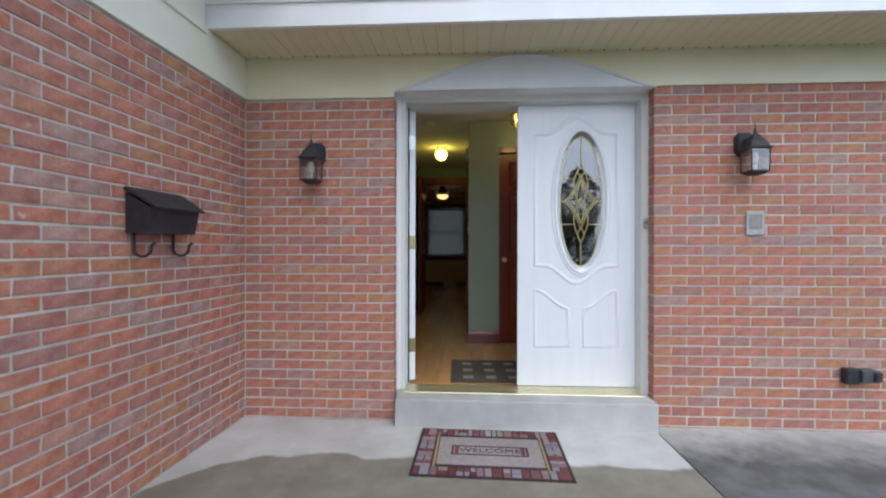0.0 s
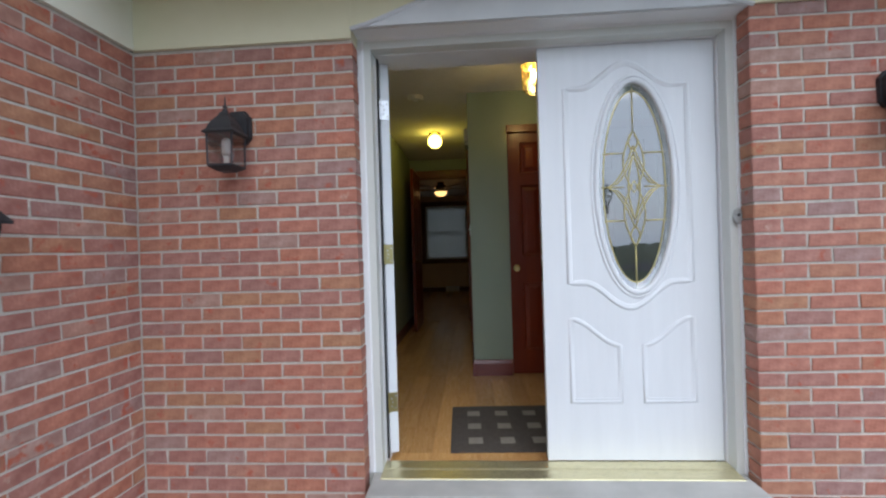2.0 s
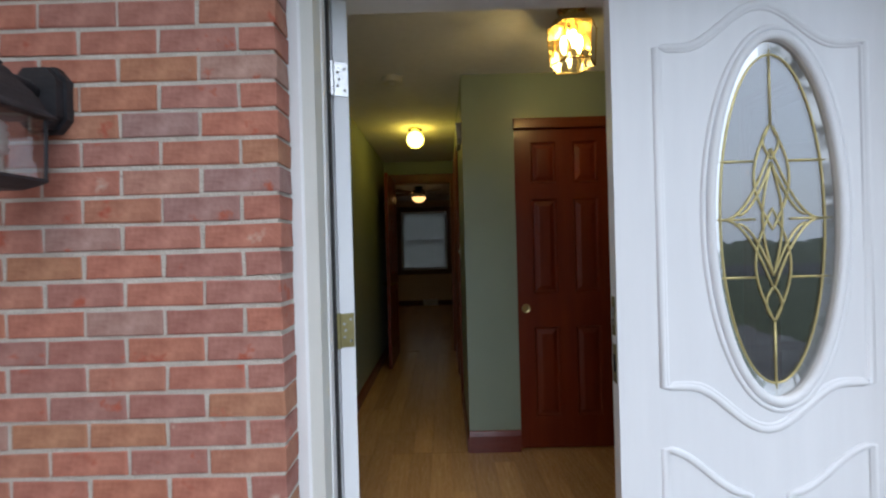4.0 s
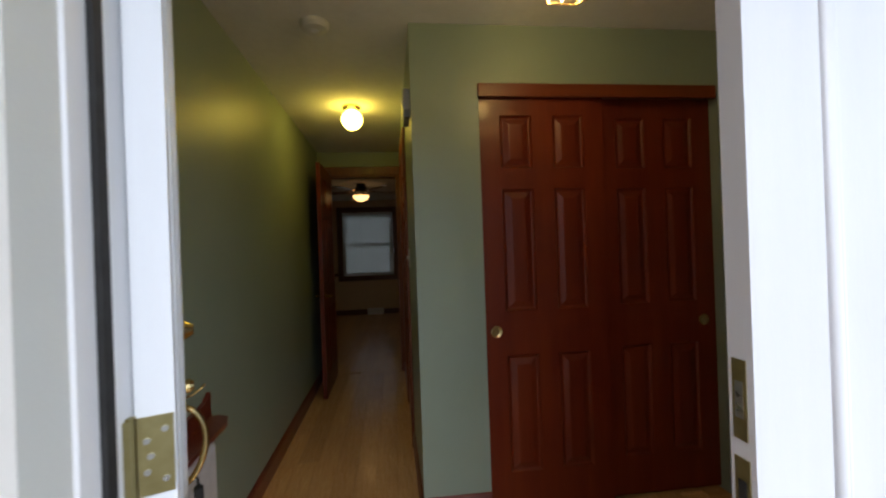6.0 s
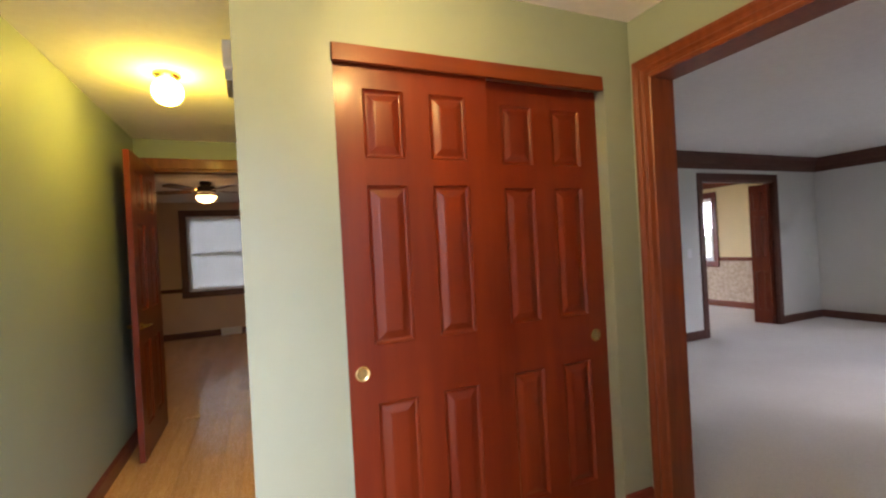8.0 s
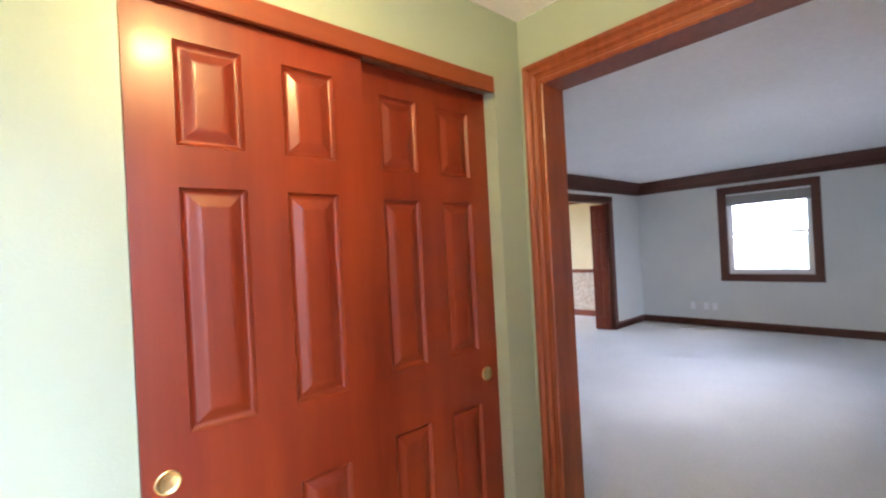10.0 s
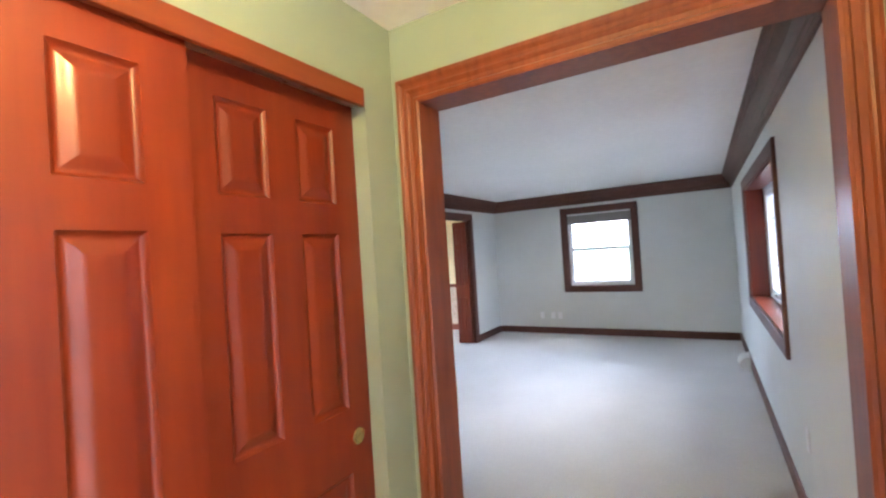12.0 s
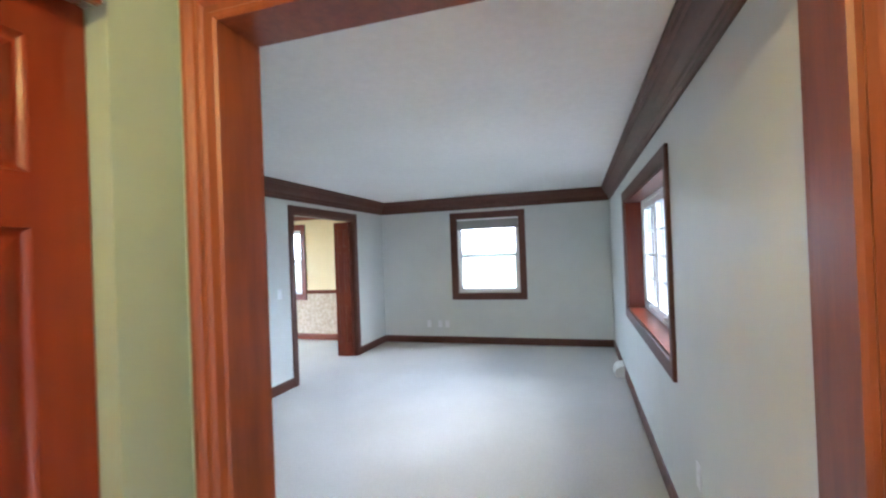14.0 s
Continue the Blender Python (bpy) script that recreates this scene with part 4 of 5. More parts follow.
skirting("baseboard_living", [(LX0 + 0.0005, OP1 + 0.101, LX0 + 0.0005, LY1 - 0.001, 1, 0), (LX0 + 0.001, LY1 - 0.0005, DN0 - 0.0935, LY1 - 0.0005, 0, -1), (DN1 + 0.0935, LY1 - 0.0005, LX1 - 0.001, LY1 - 0.0005, 0, -1),
                              (LX1 - 0.0005, YF + 0.016, LX1 - 0.0005, LY1 - 0.016, -1, 0), (LX0 + 0.001, YF + 0.0005, LX1 - 0.001, YF + 0.0005, 0, 1)], trim_m, "dark-stained baseboard round the living room")
skirting("baseboard_dining", [(LX1 - 0.0005, LY1 + 0.112, LX1 - 0.0005, 7.99, -1, 0), (3.5, 7.9995, LX1 - 0.016, 7.9995, 0, -1)], cherry_h, "cherry baseboard in the dining room")
skirting("baseboard_bedroom", [(-3.49, BY - 0.0005, 1.29, BY - 0.0005, 0, -1)], trim_m, "dark-stained baseboard in the bedroom")
CROWN = [(0.0, 2.44), (0.012, 2.44), (0.016, 2.452), (0.016, 2.475), (0.022, 2.482), (0.022, 2.505), (0.030, 2.515), (0.050, 2.535), (0.075, 2.575), (0.080, 2.590), (0.092, 2.596), (0.098, 2.612), (0.112, 2.618), (0.112, 2.6395), (0.0, 2.6395)]


def crown(name, x0, x1, y0, y1, material, label):
    bm = bmesh.new()
    rings = [[bm.verts.new(p) for p in ((x0 + d, y0 + d, z), (x1 - d, y0 + d, z), (x1 - d, y1 - d, z), (x0 + d, y1 - d, z))] for d, z in CROWN]
    for i in range(len(rings)):
        a, b = rings[i], rings[(i + 1) % len(rings)]
        for k in range(4):
            bm.faces.new((a[k], a[(k + 1) % 4], b[(k + 1) % 4], b[k]))
    return setting(name, bm, material, label, "crown moulding")


crown("trim_crown", LX0 + 0.0005, LX1 - 0.0005, YF + 0.0005, LY1 - 0.0005, trim_m, "dark-stained crown moulding round the living room")
crown("trim_crown_dining", 3.5005, LX1 - 0.0005, LY1 + 0.1115, 7.9995, cherry_h, "cherry crown moulding round the dining room")
RAIL = [(0.0, 0.0), (0.012, 0.0), (0.022, 0.02), (0.022, 0.045), (0.012, 0.065), (0.0, 0.065)]
bm = bmesh.new()
for y0, y1 in ((LY1 + 0.112, DW[0] - 0.094), (DW[1] + 0.094, 7.99)):
    sweep(bm, RAIL, (LX1 - 0.0005, y0, 1.075), (LX1 - 0.0005, y1, 1.075), (-1, 0, 0), (0, 0, 1))
setting("trim_chair_rail", bm, cherry_h, "cherry chair rail in the dining room", "chair rail")
bm = bmesh.new()
for x0, x1 in ((-3.49, BW[0] - 0.094), (BW[1] + 0.094, 1.29)):
    sweep(bm, RAIL, (x0, BY - 0.0005, 1.05), (x1, BY - 0.0005, 1.05), (0, -1, 0), (0, 0, 1))
setting("trim_bedroom_rail", bm, trim_m, "dark-stained chair rail in the bedroom", "chair rail")


# ---------- windows ----------
def sash_window(name, label, a0, a1, z0, z1, put, material):
    """Double-hung window in a wall. put(a, z, h): h runs from the room face outwards through the wall."""
    t = thing(name, label, "window", kind="structure")
    bm = bmesh.new()
    casing(bm, a0, a1, z0, z1, PLAIN, lambda a, b, h: put(a, b, -0.0005 - h), True)
    part("casing", bm, material, t)
    bm = bmesh.new()
    for p in ((a0 - 0.0005, a0 + 0.014, z0, z1), (a1 - 0.014, a1 + 0.0005, z0, z1), (a0 + 0.0145, a1 - 0.0145, z0 - 0.0005, z0 + 0.014), (a0 + 0.0145, a1 - 0.0145, z1 - 0.014, z1 + 0.0005)):
        prism(bm, [(p[0], p[2]), (p[1], p[2]), (p[1], p[3]), (p[0], p[3])], -0.0003, 0.055, put)
    part("jamb", bm, material, t)
    a0, a1, z0, z1 = a0 + 0.0146, a1 - 0.0146, z0 + 0.0146, z1 - 0.0146
    mid = (z0 + z1) / 2
    bm = bmesh.new()
    for p in ((a0, a0 + 0.03, z0, z1), (a1 - 0.03, a1, z0, z1), (a0 + 0.0302, a1 - 0.0302, z0, z0 + 0.03), (a0 + 0.0302, a1 - 0.0302, z1 - 0.03, z1)):
        prism(bm, [(p[0], p[2]), (p[1], p[2]), (p[1], p[3]), (p[0], p[3])], 0.03, 0.115, put)
    part("window_frame", bm, vinyl, t, "white vinyl window frame")
    for k, (b0, b1, d) in enumerate(((z0 + 0.0305, mid + 0.02, 0.045), (mid - 0.02, z1 - 0.0305, 0.078))):
        bm = bmesh.new()
        s0, s1 = a0 + 0.0305, a1 - 0.0305
        for p in ((s0, s0 + 0.035, b0, b1), (s1 - 0.035, s1, b0, b1), (s0 + 0.0352, s1 - 0.0352, b0, b0 + 0.04), (s0 + 0.0352, s1 - 0.0352, b1 - 0.035, b1)):
            prism(bm, [(p[0], p[2]), (p[1], p[2]), (p[1], p[3]), (p[0], p[3])], d, d + 0.03, put)
        sash = part("sash", bm, vinyl, t, "white vinyl sash")
        bm = bmesh.new()
        prism(bm, [(s0 + 0.03, b0 + 0.03), (s1 - 0.03, b0 + 0.03), (s1 - 0.03, b1 - 0.03), (s0 + 0.03, b1 - 0.03)], d + 0.013, d + 0.017, put)
        g = part("pane", bm, pane_m, sash)
        g.visible_shadow = False
    return t


east = lambda a, b, h: (LX1 + h, a, b)
lw = sash_window("window_1", "white double-hung window in dark-stained casing", *LW, east, trim_m)
dw = sash_window("window_2", "white double-hung dining room window in cherry casing", *DW, east, cherry)
bw = sash_window("window_3", "white double-hung bedroom window in dark casing", *BW, lambda a, b, h: (a, BY + h, b), trim_m)
shade = thing("roller_shade", "grey window shade rolled up at the top of the window", "window shade", (LX1 + 0.016, (LW[0] + LW[1]) / 2, LW[3] - 0.02))
hw = (LW[1] - LW[0]) / 2 - 0.02
bm = bmesh.new()
pleats = [(-0.004 if i % 2 else 0.012, -0.022 - i * 0.00625) for i in range(25)]
prism(bm, pleats + [(-0.007, -0.172), (-0.007, -0.022)], -hw, hw, lambda a, b, h: (a, h, b))
part("fabric", bm, shade_m, shade)
part("headrail", box(-0.01, -hw, -0.022, 0.018, hw, 0.0), vinyl, shade, "white headrail")
blind = thing("window_blind", "white slatted blind lowered over the bedroom window", "blind", ((BW[0] + BW[1]) / 2, BY + 0.016, BW[3] - 0.02))
hw = (BW[1] - BW[0]) / 2 - 0.02
part("headrail", box(-hw, -0.012, -0.03, hw, 0.012, 0.0), vinyl, blind)
n = int((BW[3] - BW[2] - 0.10) / 0.0225)
bm = bmesh.new()
sweep(bm, [(-0.0045, -0.0122), (0.0035, 0.0122), (0.0045, 0.0122), (-0.0035, -0.0122)], (-hw, 0, 0), (hw, 0, 0), (0, 1, 0), (0, 0, 1))
slat = part("slat", bm, blind_m, blind)
slat.location.z = -0.045
for i in range(1, n):
    o = slat.copy()
    scene.collection.objects.link(o)
    o.location.z = -0.045 - 0.0225 * i

# box window in the front wall
t = thing("window_4", "front window with white muntins in a deep cherry-stained recess", "window", kind="structure")
b0, b1, z0, z1 = BAY
bm = bmesh.new()
casing(bm, b0, b1, z0, z1, PLAIN, lambda a, b, h: (a, YF + 0.0005 + h, b), True)
part("casing", bm, trim_m, t)
for nm, p in (("jamb", (b0 - 0.0005, b0 + 0.016, z0, z1)), ("jamb", (b1 - 0.016, b1 + 0.0005, z0, z1)), ("window_sill", (b0 + 0.0165, b1 - 0.0165, z0 - 0.0005, z0 + 0.016)), ("head", (b0 + 0.0165, b1 - 0.0165, z1 - 0.016, z1 + 0.0005))):
    part(nm, box(p[0], 0.11, p[2], p[1], YF + 0.0003, p[3]), cherry_h if nm == "window_sill" else cherry, t, "glossy cherry-stained sill" if nm == "window_sill" else "")
n = 3
bm = bmesh.new()
for p in ((b0 + 0.017, b0 + 0.067, z0 + 0.0165, z1 - 0.0165), (b1 - 0.067, b1 - 0.017, z0 + 0.0165, z1 - 0.0165), (b0 + 0.0672, b1 - 0.0672, z0 + 0.0165, z0 + 0.045), (b0 + 0.0672, b1 - 0.0672, z1 - 0.045, z1 - 0.0165)):
    bx(bm, p[0], 0.118, p[2], p[1], 0.20, p[3])
part('window_frame', bm, vinyl, t, 'white vinyl window frame')
b0, b1, z0, z1 = b0 + 0.0505, b1 - 0.0505, z0 + 0.029, z1 - 0.029
wid = (b1 - b0 - 0.034) / n
for i in range(n):
    x0, x1 = b0 + 0.017 + i * wid, b0 + 0.017 + (i + 1) * wid - 0.001
    bm = bmesh.new()
    for p in ((x0, x0 + 0.05, z0 + 0.017, z1 - 0.017), (x1 - 0.05, x1, z0 + 0.017, z1 - 0.017), (x0 + 0.0502, x1 - 0.0502, z0 + 0.017, z0 + 0.075), (x0 + 0.0502, x1 - 0.0502, z1 - 0.07, z1 - 0.017)):
        bx(bm, p[0], 0.13, p[2], p[1], 0.19, p[3])
    s = part("sash", bm, vinyl, t, "white casement sash")
    bm = boxes([(x0 + 0.05, 0.152, z0 + 0.07, x1 - 0.05, 0.156, z1 - 0.065)])
    g = part("pane", bm, pane_m, s)
    g.visible_shadow = False
    for k in range(1, 3):
        bm = bmesh.new()
        xx = x0 + 0.05 + (x1 - x0 - 0.1) * k / 3
        bx(bm, xx - 0.008, 0.158, z0 + 0.076, xx + 0.008, 0.168, z1 - 0.071)
        part("muntin", bm, vinyl, s)
    for k in range(1, 4):
        zz = z0 + 0.075 + (z1 - z0 - 0.145) * k / 4
        part("muntin", box(x0 + 0.051, 0.1585, zz - 0.008, x1 - 0.051, 0.1675, zz + 0.008), vinyl, s)
    bm = box((x0 + x1) / 2 - 0.04, 0.191, z0 + 0.03, (x0 + x1) / 2 + 0.04, 0.215, z0 + 0.05, 0.004)
    part("crank", bm, vinyl, s)


# ---------- ceiling lamps ----------
def globe_lamp():
    t = thing("globe_light", "lit round white glass globe on a brass ceiling plate", "ceiling light", (-0.745, 2.98, C))
    bm = bmesh.new()
    lathe(bm, [(0.068, 0.0), (0.068, -0.012), (0.055, -0.024), (0.046, -0.034)], 28)
    part("ceiling_plate", bm, brass, t, smooth=False)
    bm = bmesh.new()
    prof = [(0.042, -0.030)] + [(0.078 * math.sin(a), -0.100 + 0.076 * math.cos(a)) for a in [0.55 + 2.59 * i / 12 for i in range(12)]] + [(0.003, -0.1765)]
    lathe(bm, prof, 28)
    part("globe", bm, globe_m, t, "glowing white globe", True)
    return t


globe_lamp()


def lantern():
    t = thing("foyer_lantern", "lit six-sided brass and glass lantern on the ceiling", "ceiling light", (0.12, 1.0, C))
    bm = bmesh.new()
    lathe(bm, [(0.065, 0.0), (0.065, -0.014), (0.03, -0.022), (0.018, -0.05), (0.03, -0.056)], 24)
    part("ceiling_plate", bm, brass, t, smooth=False)
    hexa = lambda r, z: [(r * math.cos(math.pi / 3 * i), r * math.sin(math.pi / 3 * i), z) for i in range(6)]
    up, mid, low = hexa(0.078, -0.055), hexa(0.115, -0.10), hexa(0.105, -0.27)
    bm = bmesh.new()
    bm.faces.new([bm.verts.new(p) for p in up])
    for i in range(6):
        bm.faces.new([bm.verts.new(p) for p in (up[i], up[(i + 1) % 6], mid[(i + 1) % 6], mid[i])])
    part("cap", bm, brass, t)
    for i in range(6):
        bm = bmesh.new()
        bm.faces.new([bm.verts.new(p) for p in (mid[i], mid[(i + 1) % 6], low[(i + 1) % 6], low[i])])
        g = part("pane", bm, amber_m, t)
        g.visible_shadow = False
        bm = bmesh.new()
        tube(bm, [mid[i], low[i]], 0.0035, 6)
        tube(bm, [mid[i], mid[(i + 1) % 6]], 0.004, 6)
        tube(bm, [low[i], low[(i + 1) % 6]], 0.004, 6)
        part("came", bm, brass, t)
    for i in range(3):
        a = 2 * math.pi * i / 3 + 0.4
        x, y = 0.04 * math.cos(a), 0.04 * math.sin(a)
        bm = bmesh.new()
        lathe(bm, [(0.010, -0.075), (0.010, -0.125)], 12, (x, y, 0))
        part("socket", bm, brass, t)
        bm = bmesh.new()
        lathe(bm, [(0.008, -0.126), (0.015, -0.145), (0.016, -0.165), (0.010, -0.19), (0.003, -0.205)], 14, (x, y, 0))
        part("bulb", bm, bulb_m, t, "glowing candle bulb", True)
    return t


lantern()


def fan():
    t = thing("ceiling_fan", "dark ceiling fan with a lit amber bowl light", "ceiling fan", (-0.94, 6.75, C))
    bm = bmesh.new()
    lathe(bm, [(0.07, 0.0), (0.075, -0.03), (0.05, -0.05), (0.10, -0.06), (0.12, -0.09), (0.12, -0.14), (0.09, -0.16)], 28)
    part("motor", bm, black_m, t, smooth=False)
    for i in range(5):
        a = 2 * math.pi * i / 5 + 0.3
        m = Matrix.Rotation(a, 4, 'Z')
        bm = bmesh.new()
        outline = [(0.2, -0.05), (0.3, -0.06), (0.6, -0.068), (0.64, -0.05), (0.65, 0.0), (0.64, 0.05), (0.6, 0.068), (0.3, 0.06), (0.2, 0.05)]
        prism(bm, outline, -0.125, -0.118, lambda x, y, h: m @ Vector((x, y, h + y * 0.15)))
        b = part("blade", bm, blade_m, t)
        bm = bmesh.new()
        tube(bm, [m @ Vector((0.1, 0, -0.12)), m @ Vector((0.24, 0, -0.113))], 0.012, 8, flat=0.4, up=(0, 0, 1))
        part("bracket", bm, brass, b)
    bm = bmesh.new()
    lathe(bm, [(0.055, -0.16), (0.06, -0.185), (0.10, -0.19)], 24)
    part("light_kit", bm, old_brass, t)
    bm = bmesh.new()
    lathe(bm, [(0.125, -0.19), (0.12, -0.215), (0.095, -0.25), (0.05, -0.275), (0.006, -0.282)], 28)
    part("bowl", bm, bowl_m, t, "glowing amber glass bowl", True)
    return t


fan()


# ---------- wall lanterns ----------
def coach_lamp(x, z):
    """Local: wall face at y = 0, lamp outwards to -y; z = 0 at the foot of the glass."""
    t = thing("wall_lantern", "black metal coach lantern with clear glass on the brick wall", "wall lamp", (x, 0.001, z), group="front door lanterns")
    bm = bmesh.new()
    octa = lambda w, h: [(sx * a, 0.225 + sz * b) for sx, sz, a, b in ((1, -1, w, h * 0.6), (1, 1, w, h * 0.6), (1, 1, w * 0.55, h), (-1, 1, w * 0.55, h), (-1, 1, w, h * 0.6), (-1, -1, w, h * 0.6), (-1, -1, w * 0.55, h), (1, -1, w * 0.55, h))]
    prism(bm, octa(0.062, 0.086), -0.022, 0.0, on_xz)
    prism(bm, octa(0.054, 0.077), -0.045, -0.0222, on_xz)
    part("backplate", bm, black_m, t)
    bm = bmesh.new()
    tube(bm, [(0, -0.04, 0.235), (0, -0.07, 0.25), (0, -0.10, 0.25), (0, -0.135, 0.235)], 0.014, 10, up=(1, 0, 0))
    part("arm", bm, black_m, t, smooth=True)
    cy = -0.145
    sq = lambda r, h: [(r, cy + r, h), (-r, cy + r, h), (-r, cy - r, h), (r, cy - r, h)]

    def shell(levels):
        bm = bmesh.new()
        rs = [[bm.verts.new(p) for p in sq(r, h)] for r, h in levels]
        for a, b in zip(rs, rs[1:]):
            for k in range(4):
                bm.faces.new((a[k], a[(k + 1) % 4], b[(k + 1) % 4], b[k]))
        bm.faces.new(rs[0])
        bm.faces.new(rs[-1])
        return bm
    part("roof", shell([(0.074, 0.156), (0.077, 0.159), (0.076, 0.164), (0.062, 0.178), (0.053, 0.205), (0.046, 0.218), (0.026, 0.246), (0.019, 0.262), (0.014, 0.268)]), black_m, t)
    bm = bmesh.new()
    lathe(bm, [(0.012, 0.266), (0.016, 0.275), (0.007, 0.285), (0.012, 0.294), (0.005, 0.305), (0.002, 0.345)], 12, (0, cy, 0))
    part("finial", bm, black_m, t, smooth=True)
    part("base", shell([(0.030, -0.022), (0.050, -0.010), (0.063, 0.0), (0.063, 0.008)]), black_m, t)
    for sx, sy in ((1, 1), (-1, 1), (-1, -1), (1, -1)):
        bm = bmesh.new()
        tube(bm, [(sx * 0.060, cy + sy * 0.060, 0.004), (sx * 0.062, cy + sy * 0.062, 0.158)], 0.0045, 6, up=(0.7, 0.7, 0))
        part("post", bm, black_m, t)
    lo, hi = sq(0.059, 0.008), sq(0.061, 0.157)
    for k in range(4):
        bm = bmesh.new()
        bm.faces.new([bm.verts.new(p) for p in (lo[k], lo[(k + 1) % 4], hi[(k + 1) % 4], hi[k])])
        g = part("pane", bm, smoke_m, t)
        g.visible_shadow = False
    bm = bmesh.new()
    lathe(bm, [(0.013, 0.006), (0.013, 0.055)], 12, (0, cy, 0))
    part("socket", bm, plastic_w, t)
    bm = bmesh.new()
    lathe(bm, [(0.011, 0.056), (0.019, 0.062), (0.023, 0.072), (0.019, 0.080), (0.023, 0.090), (0.019, 0.099), (0.023, 0.109), (0.019, 0.118), (0.021, 0.128), (0.012, 0.138), (0.003, 0.142)], 14, (0, cy, 0))
    part("bulb", bm, dim_bulb, t, "unlit frosted bulb", True)
    return t


l1 = coach_lamp(-1.428, 1.705)
l1.scale = (0.9, 0.9, 0.9)
l2 = copy_thing(l1, pose(1.432, 0.001, 1.74))

# ---------- mailbox on the side wall ----------
mb = thing("mailbox", "black metal mailbox with newspaper hooks on the brick wall", "mailbox", (SIDE_X + 0.001, -0.868, 1.325))
mb.scale = (1.022, 1.022, 1.022)
L = 0.17
bm = bmesh.new()
prism(bm, [(0.0, 0.0), (0.10, 0.0), (0.125, 0.115), (0.0, 0.185)], -L, L, lambda a, b, h: (a, h, b))
part("body", bm, black_m, mb)
bm = bmesh.new()
prism(bm, [(0.0, 0.205), (0.012, 0.212), (0.08, 0.172), (0.152, 0.122), (0.150, 0.112), (0.078, 0.160), (0.0, 0.196)], -L - 0.012, L + 0.012, lambda a, b, h: (a, h, b))
part("lid", bm, black_m, mb)
for y in (-0.135, 0.125):
    bm = bmesh.new()
    pts = [(0.012, y, 0.02), (0.012, y, -0.07)] + [(0.055 - 0.043 * math.cos(a), y, -0.075 - 0.035 * math.sin(a)) for a in [math.pi * i / 8 for i in range(9)]] + [(0.102, y, -0.055), (0.118, y, -0.046)]
    tube(bm, pts, 0.006, 8, flat=1.6, up=(0, 1, 0))
    part("hook", bm, black_m, mb, smooth=True)

# the wing stands a little out of square to the front
swing = pose(SIDE_X, 0, 0, 0, 0, -2.0) @ pose(-SIDE_X, 0, 0)
for o in (wall_s, wing_board, mb):
    o.matrix_basis = swing @ o.matrix_basis

# ---------- speaker plate and outdoor socket ----------
sp = thing("speaker_plate", "small grey metal speaker plate on the brick wall", "plate", (1.512, 0.001, 1.424))
part("plate", box(-0.059, -0.012, -0.079, 0.059, 0.0, 0.079, 0.005), plate_m, sp)
part("grille", box(-0.038, -0.015, -0.036, 0.038, -0.0121, 0.056, 0.004), shade_m, sp, "darker square grille")
bm = bmesh.new()
lathe(bm, [(0.006, -0.012), (0.006, -0.016)], 10, (0, 0, -0.058), "y")
part("screw", bm, steel, sp)
dark_grey = surface("weathered_grey", (0.06, 0.065, 0.07), (0.10, 0.105, 0.11), 20, 0.5, 0.1)
ob = thing("outdoor_socket", "dark weatherproof socket box on the brick wall", "socket", (2.15, 0.001, 0.436))
ob.scale = (0.85, 1, 0.85)
part("cover", box(-0.115, -0.055, -0.06, -0.02, 0.0, 0.055, 0.008), black_m, ob)
part("flap", box(-0.018, -0.07, -0.045, 0.11, 0.0, 0.05, 0.006), dark_grey, ob, "grey hinged flap")
part("knob", box(0.06, -0.085, -0.03, 0.112, -0.0705, 0.04, 0.004), black_m, ob)

# ---------- door mats ----------
dm = thing("door_mat", "patchwork welcome mat in maroon, grey and tan on the porch", "door mat", (-0.252, -0.444, P + 0.0005), -1.2)
dm.scale = (0.945, 0.93, 1)
part("backing", box(-0.455, -0.325, 0.0, 0.455, 0.325, 0.006, 0.002), weave_m, dm, "black woven backing")
unit = boxes([(-0.5, -0.5, 0.0, 0.5, 0.5, 0.003)])
first = part("patch", unit, patch_m, dm)
rng = random.Random(4)
spots = []


def strip(x0, x1, y0, y1, along):
    at, end = (x0, x1) if along else (y0, y1)
    while at < end - 0.03:
        s = min(rng.choice((0.034, 0.045, 0.06)), end - at)
        if end - at - s < 0.03:
            s = end - at
        box_ = (at, at + s, y0, y1) if along else (x0, x1, at, at + s)
        if rng.random() < 0.5:
            if along:
                m = (y0 + y1) / 2
                spots.extend([(box_[0], box_[1], y0, m), (box_[0], box_[1], m, y1)])
            else:
                m = (x0 + x1) / 2
                spots.extend([(x0, m, box_[2], box_[3]), (m, x1, box_[2], box_[3])])
        else:
            spots.append(box_)
        at += s


strip(-0.44, 0.44, 0.215, 0.31, True)
strip(-0.44, 0.44, -0.31, -0.215, True)
strip(-0.44, -0.345, -0.215, 0.215, False)
strip(0.345, 0.44, -0.215, 0.215, False)
for i, (x0, x1, y0, y1) in enumerate(spots):
    o = first if i == 0 else first.copy()
    if i:
        scene.collection.objects.link(o)
    o.location = ((x0 + x1) / 2, (y0 + y1) / 2, 0.006)
    o.scale = (x1 - x0 - 0.008, y1 - y0 - 0.008, 1)
part("field", box(-0.315, -0.185, 0.006, 0.315, 0.185, 0.0085), field_m, dm, "dusty pink centre field")
for s in (-1, 1):
    part("gold_stripe", box(s * 0.3285 - 0.0065, -0.21, 0.006, s * 0.3285 + 0.0065, 0.21, 0.0088), gold_m, dm, "gold side stripe")
